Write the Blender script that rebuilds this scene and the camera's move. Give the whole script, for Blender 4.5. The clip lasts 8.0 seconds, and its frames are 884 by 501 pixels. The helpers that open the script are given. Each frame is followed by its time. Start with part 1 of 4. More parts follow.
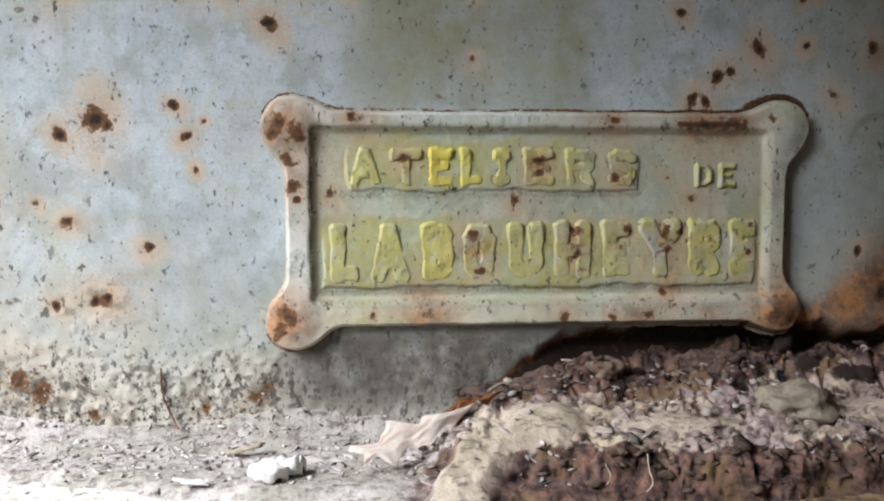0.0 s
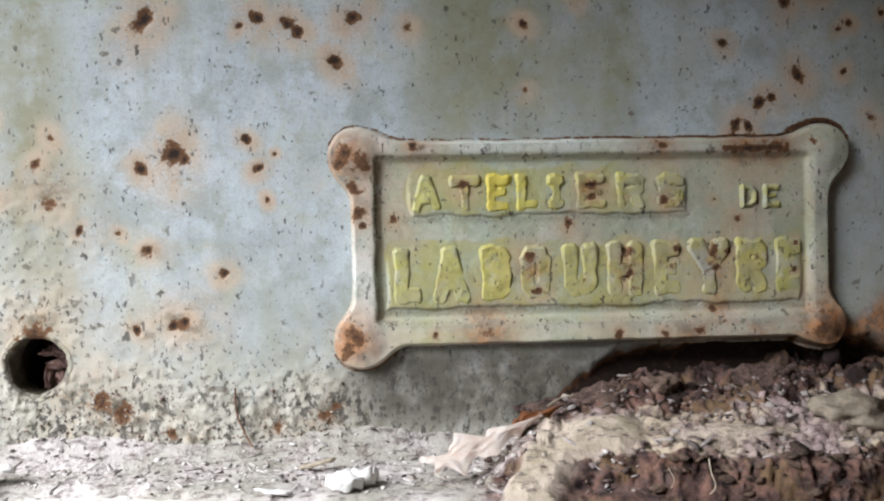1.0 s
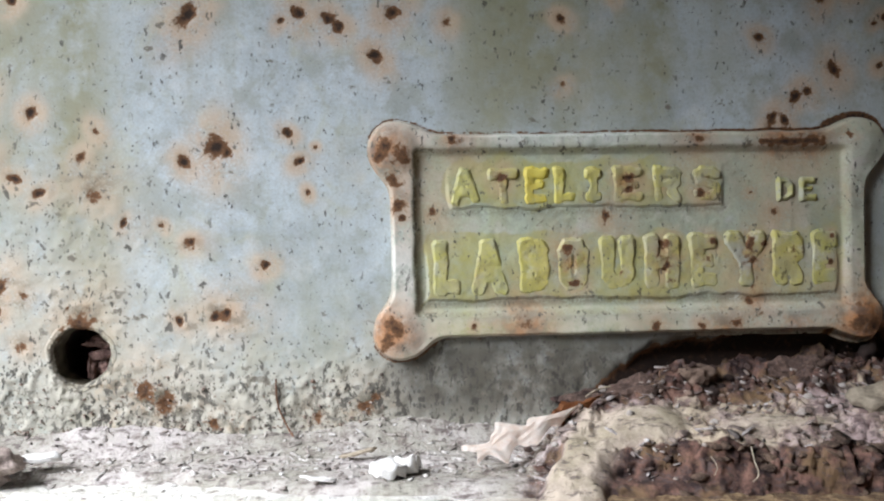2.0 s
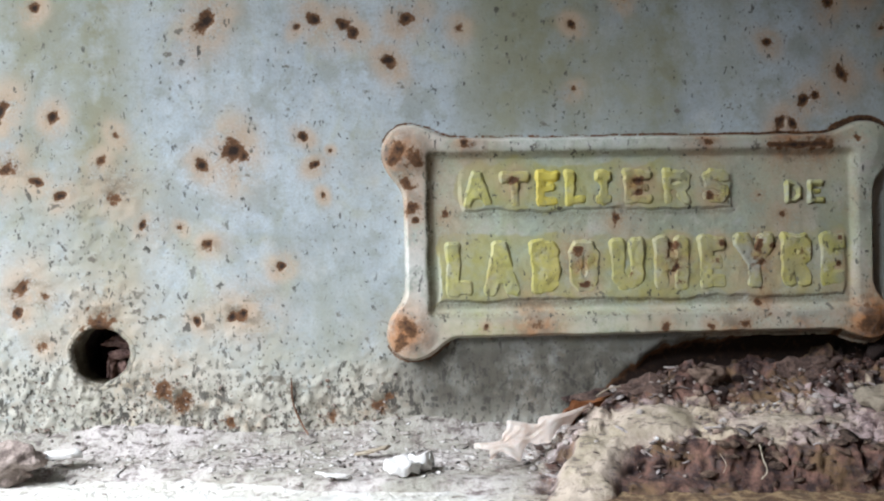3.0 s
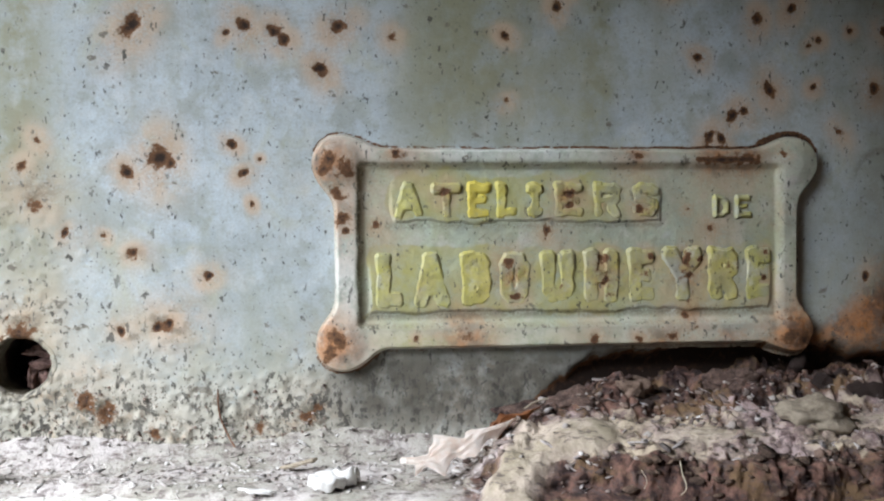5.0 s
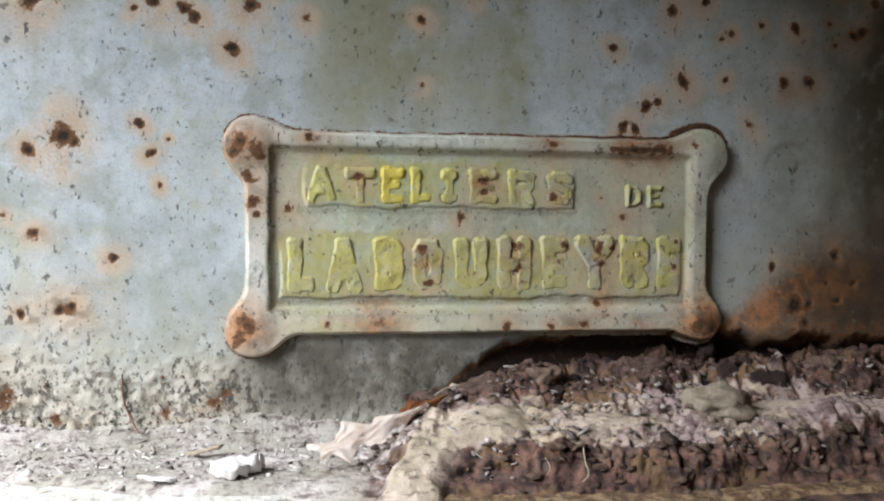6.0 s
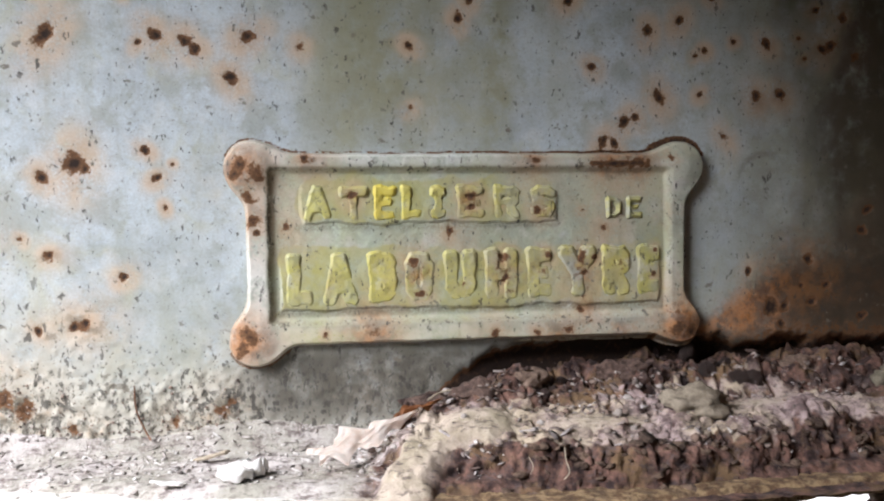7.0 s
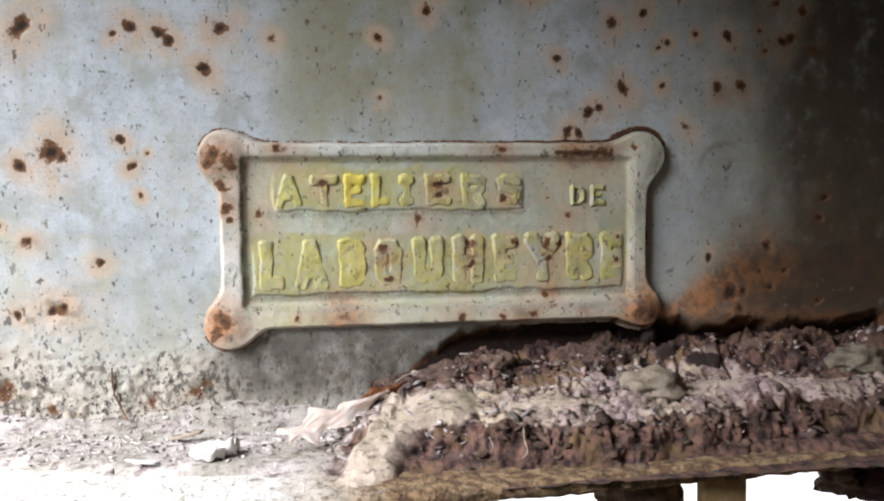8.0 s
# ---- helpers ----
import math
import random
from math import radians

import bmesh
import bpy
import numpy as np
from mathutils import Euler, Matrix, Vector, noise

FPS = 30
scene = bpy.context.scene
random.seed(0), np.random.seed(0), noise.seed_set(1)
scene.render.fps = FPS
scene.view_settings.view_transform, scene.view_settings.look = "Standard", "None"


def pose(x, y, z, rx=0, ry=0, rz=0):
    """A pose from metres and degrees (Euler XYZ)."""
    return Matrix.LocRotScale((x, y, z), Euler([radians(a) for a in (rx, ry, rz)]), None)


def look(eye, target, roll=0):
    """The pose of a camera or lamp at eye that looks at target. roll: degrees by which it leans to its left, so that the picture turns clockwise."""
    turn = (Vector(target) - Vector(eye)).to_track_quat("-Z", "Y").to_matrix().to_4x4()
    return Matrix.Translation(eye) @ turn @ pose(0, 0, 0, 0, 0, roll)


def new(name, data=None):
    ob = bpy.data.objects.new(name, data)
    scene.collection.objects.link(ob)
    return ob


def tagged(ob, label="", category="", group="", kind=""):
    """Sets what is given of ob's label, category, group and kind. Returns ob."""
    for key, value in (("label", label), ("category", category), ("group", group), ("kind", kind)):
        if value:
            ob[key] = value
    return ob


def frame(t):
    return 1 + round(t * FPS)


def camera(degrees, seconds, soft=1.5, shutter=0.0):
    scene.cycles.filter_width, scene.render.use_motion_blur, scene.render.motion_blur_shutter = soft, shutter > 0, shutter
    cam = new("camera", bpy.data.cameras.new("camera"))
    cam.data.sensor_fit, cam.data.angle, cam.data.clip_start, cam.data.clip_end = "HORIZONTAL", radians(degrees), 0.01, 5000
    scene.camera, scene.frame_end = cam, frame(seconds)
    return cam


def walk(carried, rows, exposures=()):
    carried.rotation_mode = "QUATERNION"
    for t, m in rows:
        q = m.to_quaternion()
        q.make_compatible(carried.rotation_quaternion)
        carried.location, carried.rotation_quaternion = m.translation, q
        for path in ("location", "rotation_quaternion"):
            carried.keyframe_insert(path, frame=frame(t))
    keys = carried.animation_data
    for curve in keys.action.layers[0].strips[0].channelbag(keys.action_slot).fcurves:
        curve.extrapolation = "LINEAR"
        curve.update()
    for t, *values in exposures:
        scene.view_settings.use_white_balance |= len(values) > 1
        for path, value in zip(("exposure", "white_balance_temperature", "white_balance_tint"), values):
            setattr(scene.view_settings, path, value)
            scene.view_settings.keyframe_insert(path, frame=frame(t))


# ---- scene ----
cam = camera(51.9, 8.0, soft=2.1)
PATH = [
    (0, (-0.0944, 0.0649, 0.5217), (0.0822, 2.0514, 0.3718), 0.04),
    (0.5, (-0.1127, 0.0498, 0.5092), (0.0453, 2.0424, 0.4403), -0.84),
    (1, (-0.1169, 0.0417, 0.5095), (0.0129, 2.0369, 0.4640), -1.04),
    (1.5, (-0.1325, 0.0371, 0.5054), (-0.0384, 2.0344, 0.4637), -1.14),
    (1.7, (-0.1321, 0.0380, 0.5046), (-0.0216, 2.0345, 0.4663), -0.97),
    (2.8, (-0.1354, 0.0310, 0.4937), (-0.0534, 2.0292, 0.4786), -1.06),
    (3, (-0.1347, 0.0290, 0.4993), (-0.0508, 2.0271, 0.4830), -0.99),
    (3.5, (-0.1392, 0.0291, 0.4948), (-0.0469, 2.0270, 0.5026), -1.00),
    (4, (-0.1396, 0.0262, 0.4999), (-0.0521, 2.0242, 0.5162), -0.90),
    (4.5, (-0.1385, 0.0275, 0.5084), (-0.0074, 2.0225, 0.5629), -0.74),
    (5, (-0.1221, 0.0308, 0.5131), (0.0662, 2.0213, 0.4662), -0.34),
    (5.2, (-0.1100, 0.0333, 0.5015), (0.1273, 2.0189, 0.4663), 0.13),
    (6.3, (-0.1044, 0.0296, 0.5180), (0.2194, 2.0006, 0.4166), 0.54),
    (6.5, (-0.1019, 0.0207, 0.5195), (0.2052, 1.9939, 0.4093), -0.09),
    (7, (-0.0984, 0.0001, 0.5245), (0.1945, 1.9766, 0.4368), -0.60),
    (7.5, (-0.0966, -0.0132, 0.5208), (0.1916, 1.9614, 0.3876), -0.74),
    (8, (-0.0854, -0.0193, 0.5309), (0.2210, 1.9523, 0.3937), -0.46),
]
walk(cam, [(t, look(eye, target, roll)) for t, eye, target, roll in PATH],
     exposures=[(0.0, 0.96, 6150, 10), (0.5, 0.98, 6150, 10), (1.5, 0.93, 6100, 10), (3.0, 0.89, 5950, 8), (4.5, 0.90, 5900, 8), (6.5, 1.07, 6200, 11), (7.0, 1.16, 6200, 13), (8.0, 1.19, 6250, 14)])

# ---- world, sun, exposure ----
SUN_AZ, SUN_EL = radians(-122), radians(41)
world = bpy.data.worlds.new("world")
scene.world = world
world.use_nodes = True
wn = world.node_tree
sky = wn.nodes.new("ShaderNodeTexSky")
sky.sky_type = "NISHITA"
sky.sun_disc = False
sky.sun_elevation, sky.sun_rotation = SUN_EL, SUN_AZ
wn.links.new(sky.outputs[0], wn.nodes["Background"].inputs[0])
wn.nodes["Background"].inputs[1].default_value = 0.034
sun = new("sun", bpy.data.lights.new("sun", "SUN"))
sun.data.energy, sun.data.angle, sun.data.color = 6.0, radians(38), (1.0, 0.985, 0.975)
away = Vector((math.sin(SUN_AZ) * math.cos(SUN_EL), math.cos(SUN_AZ) * math.cos(SUN_EL), math.sin(SUN_EL)))
sun.matrix_world = look(away * 5, (0, 0, 0))


# ---- noise, grids and meshes ----
TABLE = np.random.RandomState(7).rand(256, 256)


def vnoise(u, v, seed=0):
    """Smooth value noise in 0..1 over arrays u, v (cell size 1)."""
    u, v = np.asarray(u, float) + seed * 17.31, np.asarray(v, float) + seed * 9.17
    i, j = np.floor(u).astype(int), np.floor(v).astype(int)
    a, b = u - i, v - j
    a, b = a * a * (3 - 2 * a), b * b * (3 - 2 * b)
    c = lambda m, n: TABLE[(i + m) % 256, (j + n) % 256]
    return (c(0, 0) * (1 - a) + c(1, 0) * a) * (1 - b) + (c(0, 1) * (1 - a) + c(1, 1) * a) * b


def fbm(u, v, octaves=4, seed=0):
    total, weight, out = 0.0, 1.0, 0.0
    for k in range(octaves):
        out = out + weight * vnoise(u * 2 ** k, v * 2 ** k, seed + k)
        total, weight = total + weight, weight * 0.5
    return out / total


def step(a, b, x):
    t = np.clip((x - a) / (b - a), 0, 1)
    return t * t * (3 - 2 * t)


def grid_mesh(name, X, Y, Z, keep=None, attrs=None, flip=False):
    """A mesh over a grid of points; keep: which cells stay."""
    n, m = X.shape
    me = bpy.data.meshes.new(name)
    idx = np.arange(n * m).reshape(n, m)
    quads = np.stack([idx[:-1, :-1], idx[:-1, 1:], idx[1:, 1:], idx[1:, :-1]], -1)
    quads = quads[keep] if keep is not None else quads.reshape(-1, 4)
    if flip:
        quads = quads[:, ::-1]
    used = np.unique(quads)
    remap = np.zeros(n * m, int)
    remap[used] = np.arange(len(used))
    P = np.stack([X, Y, Z], -1).reshape(-1, 3)[used]
    me.from_pydata(P.tolist(), [], remap[quads].tolist())
    me.polygons.foreach_set("use_smooth", np.ones(len(me.polygons), bool))
    for key, value in (attrs or {}).items():
        layer = me.attributes.new(key, "FLOAT", "POINT")
        layer.data.foreach_set("value", np.ascontiguousarray(value.reshape(-1)[used], dtype=np.float32))
    me.update()
    return me


def from_bm(name, bm, smooth=True):
    bmesh.ops.recalc_face_normals(bm, faces=bm.faces)
    for f in bm.faces:
        f.smooth = smooth
    me = bpy.data.meshes.new(name)
    bm.to_mesh(me)
    bm.free()
    return me


def part(name, data, material, parent=None, label=""):
    """One mesh object (from a bmesh or a mesh) under a thing or a part."""
    me = data if isinstance(data, bpy.types.Mesh) else from_bm(name, data)
    me.materials.append(material)
    ob = new(name, me)
    if parent:
        ob.parent = parent
    return tagged(ob, label)


def box_bm(x0, x1, y0, y1, z0, z1, bevel=0.001):
    bm = bmesh.new()
    bmesh.ops.create_cube(bm, size=1, matrix=Matrix.LocRotScale(((x0 + x1) / 2, (y0 + y1) / 2, (z0 + z1) / 2), None, (x1 - x0, y1 - y0, z1 - z0)))
    if bevel:
        bmesh.ops.bevel(bm, geom=list(bm.edges), offset=bevel, segments=3, profile=0.5, affect="EDGES")
    return bm


# ---- materials ----
class Nodes:
    """Short ways to wire a node material."""

    def __init__(self, name):
        self.mat = bpy.data.materials.new(name)
        self.mat.use_nodes = True
        self.t = self.mat.node_tree
        self.bsdf = self.t.nodes["Principled BSDF"]
        self.at = self.t.nodes.new("ShaderNodeTexCoord").outputs["Object"]

    def put(self, socket, value):
        if isinstance(value, bpy.types.NodeSocket):
            self.t.links.new(value, socket)
        elif isinstance(value, tuple) and len(value) == 3 and socket.type == "RGBA":
            socket.default_value = (*value, 1)
        else:
            socket.default_value = value

    def noise(self, scale, detail=4.0, rough=0.55, stretch=None, distort=0.0):
        n = self.t.nodes.new("ShaderNodeTexNoise")
        n.inputs["Scale"].default_value, n.inputs["Detail"].default_value = scale, detail
        n.inputs["Roughness"].default_value, n.inputs["Distortion"].default_value = rough, distort
        at = self.at
        if stretch:
            m = self.t.nodes.new("ShaderNodeMapping")
            m.inputs["Scale"].default_value = stretch
            self.put(m.inputs["Vector"], at)
            at = m.outputs[0]
        self.put(n.inputs["Vector"], at)
        return n.outputs["Fac"]

    def ramp(self, fac, a, b, lo=0.0, hi=1.0):
        n = self.t.nodes.new("ShaderNodeMapRange")
        n.interpolation_type = "SMOOTHSTEP"
        for key, value in zip(("Value", "From Min", "From Max", "To Min", "To Max"), (fac, a, b, lo, hi)):
            self.put(n.inputs[key], value)
        return n.outputs[0]

    def math(self, op, a, b=0.0, clamp=False):
        n = self.t.nodes.new("ShaderNodeMath")
        n.operation, n.use_clamp = op, clamp
        self.put(n.inputs[0], a), self.put(n.inputs[1], b)
        return n.outputs[0]

    def mix(self, fac, a, b):
        n = self.t.nodes.new("ShaderNodeMix")
        n.data_type = "RGBA"
        self.put(n.inputs[0], fac), self.put(n.inputs[6], a), self.put(n.inputs[7], b)
        return n.outputs[2]

    def attr(self, name):
        n = self.t.nodes.new("ShaderNodeAttribute")
        n.attribute_name = name
        return n.outputs["Fac"]

    def bump(self, height, strength, distance):
        n = self.t.nodes.new("ShaderNodeBump")
        n.inputs["Strength"].default_value, n.inputs["Distance"].default_value = strength, distance
        self.put(n.inputs["Height"], height)
        self.put(self.bsdf.inputs["Normal"], n.outputs[0])

    def done(self, colour, rough, metal=0.0):
        self.put(self.bsdf.inputs["Base Color"], colour)
        self.put(self.bsdf.inputs["Roughness"], rough)
        self.put(self.bsdf.inputs["Metallic"], metal)
        return self.mat


def weathered_paint(name, low, high, moss_shade=(0.28, 0.28, 0.17), chalk=None, speck=1.0, bloom=1.0):
    """Old paint on iron: two tones, specks, algae, grime, rust with ragged edges."""
    n = Nodes(name)
    big, mid, fine = n.noise(14, 5), n.noise(90, 5, 0.6), n.noise(700, 3, 0.6)
    col = n.mix(n.ramp(n.math("ADD", big, n.math("MULTIPLY", mid, 0.6)), 0.55, 1.05), low, high)
    blot = n.noise(48, 6, 0.65)
    col = n.mix(n.ramp(blot, 0.48, 0.64, 0.0, 0.58), col, (0.33, 0.36, 0.32))
    col = n.mix(n.ramp(blot, 0.47, 0.33, 0.0, 0.60), col, (0.66, 0.71, 0.74))
    col = n.mix(n.ramp(n.noise(240, 5, 0.7), 0.50, 0.68, 0.0, 0.40), col, (0.27, 0.29, 0.26))
    if chalk:
        col = n.mix(n.ramp(mid, 0.52, 0.70), col, chalk)
    algae = n.noise(26, 6, 0.68, distort=0.6)
    col = n.mix(n.ramp(algae, 0.50, 0.70, 0.0, 0.50 * bloom), col, (0.50, 0.52, 0.38))
    col = n.mix(n.ramp(n.noise(33, 5, 0.6, (1.0, 1.0, 0.7)), 0.56, 0.74, 0.0, 0.30 * bloom), col, (0.70, 0.66, 0.58))
    col = n.mix(n.ramp(fine, 0.30, 0.75, 0.0, 0.22), col, (0.20, 0.21, 0.19))
    streak = n.noise(30, 4, 0.6, (1.0, 1.0, 0.22))
    col = n.mix(n.math("MULTIPLY", n.ramp(streak, 0.50, 0.72), 0.30), col, moss_shade)
    green = n.math("MULTIPLY", n.attr("moss_shade"), n.ramp(n.math("ADD", mid, n.math("MULTIPLY", streak, 0.7)), 0.45, 1.0), True)
    col = n.mix(green, col, moss_shade)
    halo = n.math("MULTIPLY", n.attr("halo"), n.ramp(n.math("ADD", mid, fine), 0.6, 1.15), True)
    col = n.mix(n.math("MULTIPLY", n.attr("white"), n.ramp(n.math("ADD", mid, n.math("MULTIPLY", fine, 0.4)), 0.50, 0.80), True), col, (0.79, 0.80, 0.77))
    col = n.mix(n.math("MULTIPLY", n.ramp(n.attr("halo"), 0.06, 0.60), n.ramp(mid, 0.32, 0.62, 0.15, 0.70 * min(bloom, 1.0)), True), col, (0.72, 0.62, 0.50))
    col = n.mix(n.math("MULTIPLY", halo, 0.75), col, (0.47, 0.28, 0.14))
    wash = n.attr("wash")
    ochre = n.math("MULTIPLY", n.math("MULTIPLY", wash, 1.25), n.ramp(n.math("ADD", n.noise(200, 5, 0.65), n.math("MULTIPLY", wash, 0.34)), 0.34, 0.76), True)
    col = n.mix(ochre, col, n.mix(n.ramp(n.noise(130, 5, 0.6), 0.38, 0.62), (0.12, 0.041, 0.010), (0.44, 0.160, 0.026)))
    grime = n.attr("grime")
    soil = n.math("MULTIPLY", grime, n.ramp(n.math("ADD", n.noise(160, 5, 0.65), n.math("MULTIPLY", fine, 0.4)), 0.40, 0.80), True)
    col = n.mix(soil, col, n.mix(n.noise(60, 3), (0.38, 0.365, 0.295), (0.60, 0.575, 0.515)))
    col = n.mix(n.math("MULTIPLY", n.attr("fade"), n.ramp(mid, 0.35, 0.60), True), col, (0.43, 0.45, 0.42))
    # Dark seams and stains, and shade painted on letter and border edges.
    col = n.mix(n.math("MULTIPLY", n.attr("seam_shade"), n.ramp(n.math("ADD", mid, fine), 0.70, 1.1), True), col, (0.10, 0.085, 0.055))
    # Dark mix: painted shade under the plate and at the far end, plus dirt.
    shade_dirt = n.math("MULTIPLY", n.attr("shade_dirt"), n.ramp(n.math("ADD", mid, n.math("MULTIPLY", streak, 0.6)), 0.45, 0.85, 0.50, 1.0), True)
    col = n.mix(n.math("MULTIPLY", shade_dirt, 0.92), col, n.mix(n.noise(70, 4), (0.022, 0.018, 0.012), (0.085, 0.070, 0.050)))
    clump = n.ramp(n.noise(38, 4, 0.6), 0.34, 0.60, 0.55, 1.0)
    for size, shape, limit, tone in ((210, (1.0, 1.0, 0.55), 0.652, (0.06, 0.055, 0.048)), (400, (0.9, 1.0, 0.6), 0.634, (0.08, 0.075, 0.065)), (130, (0.7, 1.0, 0.9), 0.680, (0.17, 0.15, 0.12))):
        dots = n.ramp(n.math("ADD", n.noise(size, 4, 0.6, shape), n.math("MULTIPLY", grime, 0.090)), limit, limit + 0.055)
        col = n.mix(n.math("MULTIPLY", n.math("MULTIPLY", dots, clump), 0.9 * speck), col, tone)
    col = n.mix(n.math("MULTIPLY", n.attr("bright"), n.ramp(mid, 0.30, 0.55), True), col, (0.80, 0.64, 0.035))
    edge = n.math("ADD", n.attr("rust"), n.math("MULTIPLY", n.math("SUBTRACT", n.noise(330, 4, 0.65), 0.5), 0.9))
    core = n.ramp(edge, 0.42, 0.62)
    rusty = n.mix(n.ramp(edge, 0.55, 1.0), (0.17, 0.082, 0.036), (0.024, 0.013, 0.009))
    rusty = n.mix(n.ramp(n.noise(240, 4), 0.55, 0.75, 0.0, 0.7), rusty, (0.09, 0.045, 0.024))
    col = n.mix(core, col, rusty)
    n.bump(n.math("ADD", n.math("MULTIPLY", core, -0.2), n.math("ADD", n.math("MULTIPLY", fine, 0.35), mid)), 0.35, 0.0012)
    return n.done(col, n.ramp(n.math("ADD", core, soil), 0.0, 1.0, 0.55, 0.92))


GREY_PAINT = weathered_paint("grey_paint", (0.42, 0.485, 0.525), (0.63, 0.725, 0.80), bloom=1.25)
PLATE_PAINT = weathered_paint("plate_paint", (0.37, 0.435, 0.365), (0.55, 0.65, 0.555), (0.43, 0.41, 0.11), (0.62, 0.65, 0.64), bloom=0.45)
YELLOW_PAINT = weathered_paint("yellow_paint", (0.46, 0.45, 0.09), (0.65, 0.61, 0.12), (0.45, 0.47, 0.11), (0.53, 0.53, 0.27), bloom=0.25)


def flange_paint():
    n = Nodes("flange_paint")
    mid, fine = n.noise(70, 5, 0.6), n.noise(600, 3)
    col = n.mix(n.ramp(mid, 0.35, 0.7), (0.66, 0.64, 0.58), (0.82, 0.81, 0.79))
    ochre = n.mix(n.noise(120, 4), (0.24, 0.155, 0.075), (0.42, 0.31, 0.18))
    col = n.mix(n.math("MULTIPLY", n.attr("rust"), n.ramp(mid, 0.10, 0.42), True), col, ochre)
    brown = n.ramp(n.math("ADD", n.noise(150, 5, 0.7), n.math("MULTIPLY", n.attr("rust"), 0.10)), 0.53, 0.70, 0.0, 0.85)
    col = n.mix(brown, col, (0.10, 0.05, 0.025))
    flaky = n.noise(95, 6, 0.7)
    col = n.mix(n.math("MULTIPLY", n.ramp(flaky, 0.50, 0.60), n.math("MULTIPLY", n.attr("rust"), 0.55), True), col, (0.075, 0.045, 0.03))
    n.bump(n.math("ADD", n.math("ADD", mid, fine), n.ramp(flaky, 0.50, 0.56, 0.0, -1.0)), 0.7, 0.002)
    return n.done(col, 0.85)


def soil():
    n = Nodes("soil")
    big, mid, fine = n.noise(24, 5, 0.62), n.noise(120, 5, 0.65), n.noise(600, 4, 0.7)
    dark = n.mix(n.ramp(mid, 0.36, 0.70), (0.020, 0.010, 0.010), (0.205, 0.112, 0.084))
    dark = n.mix(n.ramp(n.noise(40, 4, 0.6), 0.50, 0.64, 0.0, 0.75), dark, (0.19, 0.12, 0.06))
    dust = n.mix(n.ramp(big, 0.40, 0.60), (0.47, 0.39, 0.29), (0.42, 0.325, 0.315))
    dust = n.mix(n.ramp(n.noise(62, 5, 0.62), 0.50, 0.62, 0.0, 0.85), dust, (0.155, 0.100, 0.098))
    dust = n.mix(n.attr("pale"), dust, n.mix(n.ramp(big, 0.35, 0.65), (0.34, 0.325, 0.28), (0.54, 0.50, 0.485)))
    dust = n.mix(n.attr("dusty"), dust, n.mix(n.ramp(n.noise(45, 5, 0.6), 0.36, 0.62), (0.36, 0.31, 0.22), (0.55, 0.465, 0.38)))
    crack = n.ramp(n.math("ADD", mid, n.math("MULTIPLY", fine, 0.5)), 0.48, 0.80)
    dust = n.mix(n.math("MULTIPLY", n.math("SUBTRACT", 1.0, crack), n.math("SUBTRACT", 0.9, n.math("MULTIPLY", n.attr("dusty"), 0.65))), dust, (0.10, 0.068, 0.060))
    dry = n.ramp(n.math("ADD", n.attr("dust"), n.math("MULTIPLY", n.math("SUBTRACT", n.noise(90, 4), 0.5), 1.2)), 0.35, 0.65)
    dry = n.math("MAXIMUM", dry, n.attr("dusty"))
    col = n.mix(dry, dark, dust)
    dots = n.ramp(n.noise(240, 5, 0.65, (0.5, 1.0, 1.0)), 0.53, 0.63)
    col = n.mix(n.math("MULTIPLY", dots, 0.7), col, (0.10, 0.075, 0.072))
    n.bump(n.math("ADD", mid, n.math("MULTIPLY", fine, 0.3)), 0.7, 0.003)
    return n.done(col, 0.95)


def crumbs_mat(name, tones):
    n = Nodes(name)
    pick = n.t.nodes.new("ShaderNodeNewGeometry").outputs["Random Per Island"]
    r = n.t.nodes.new("ShaderNodeValToRGB")
    n.put(r.inputs[0], pick)
    for place, c in zip((0.0, 0.3, 0.6, 0.86, 0.98, 1.0), tones):
        e = r.color_ramp.elements.new(place) if 0 < place < 1 else r.color_ramp.elements[int(place)]
        e.color = (*c, 1)
    fine = n.noise(700, 4, 0.7)
    col = n.mix(n.ramp(fine, 0.4, 0.75, 0.0, 0.6), r.outputs[0], (0.09, 0.06, 0.05))
    n.bump(fine, 0.6, 0.0015)
    return n.done(col, 0.95)


def mottled(name, a, b, scale=80, rough=0.85, bump=0.5, depth=0.001, metal=0.0):
    n = Nodes(name)
    mid, fine = n.noise(scale, 5, 0.6), n.noise(scale * 6, 4, 0.65)
    col = n.mix(n.ramp(n.math("ADD", mid, n.math("MULTIPLY", fine, 0.5)), 0.5, 1.0), a, b)
    n.bump(n.math("ADD", mid, n.math("MULTIPLY", fine, 0.4)), bump, depth)
    return n.done(col, rough, metal)


FLANGE, SOIL, CRUMBS = flange_paint(), soil(), crumbs_mat("crumbs", ((0.05, 0.028, 0.02), (0.14, 0.085, 0.06), (0.23, 0.155, 0.12), (0.30, 0.23, 0.19), (0.34, 0.29, 0.26), (0.46, 0.42, 0.39)))
LITTER = crumbs_mat("litter", ((0.03, 0.018, 0.014), (0.08, 0.05, 0.042), (0.15, 0.105, 0.09), (0.24, 0.19, 0.17), (0.34, 0.29, 0.28), (0.50, 0.46, 0.45)))
GRIT = crumbs_mat("grit", ((0.05, 0.04, 0.036), (0.16, 0.13, 0.12), (0.32, 0.28, 0.26), (0.44, 0.40, 0.37), (0.56, 0.52, 0.49), (0.78, 0.76, 0.74)))
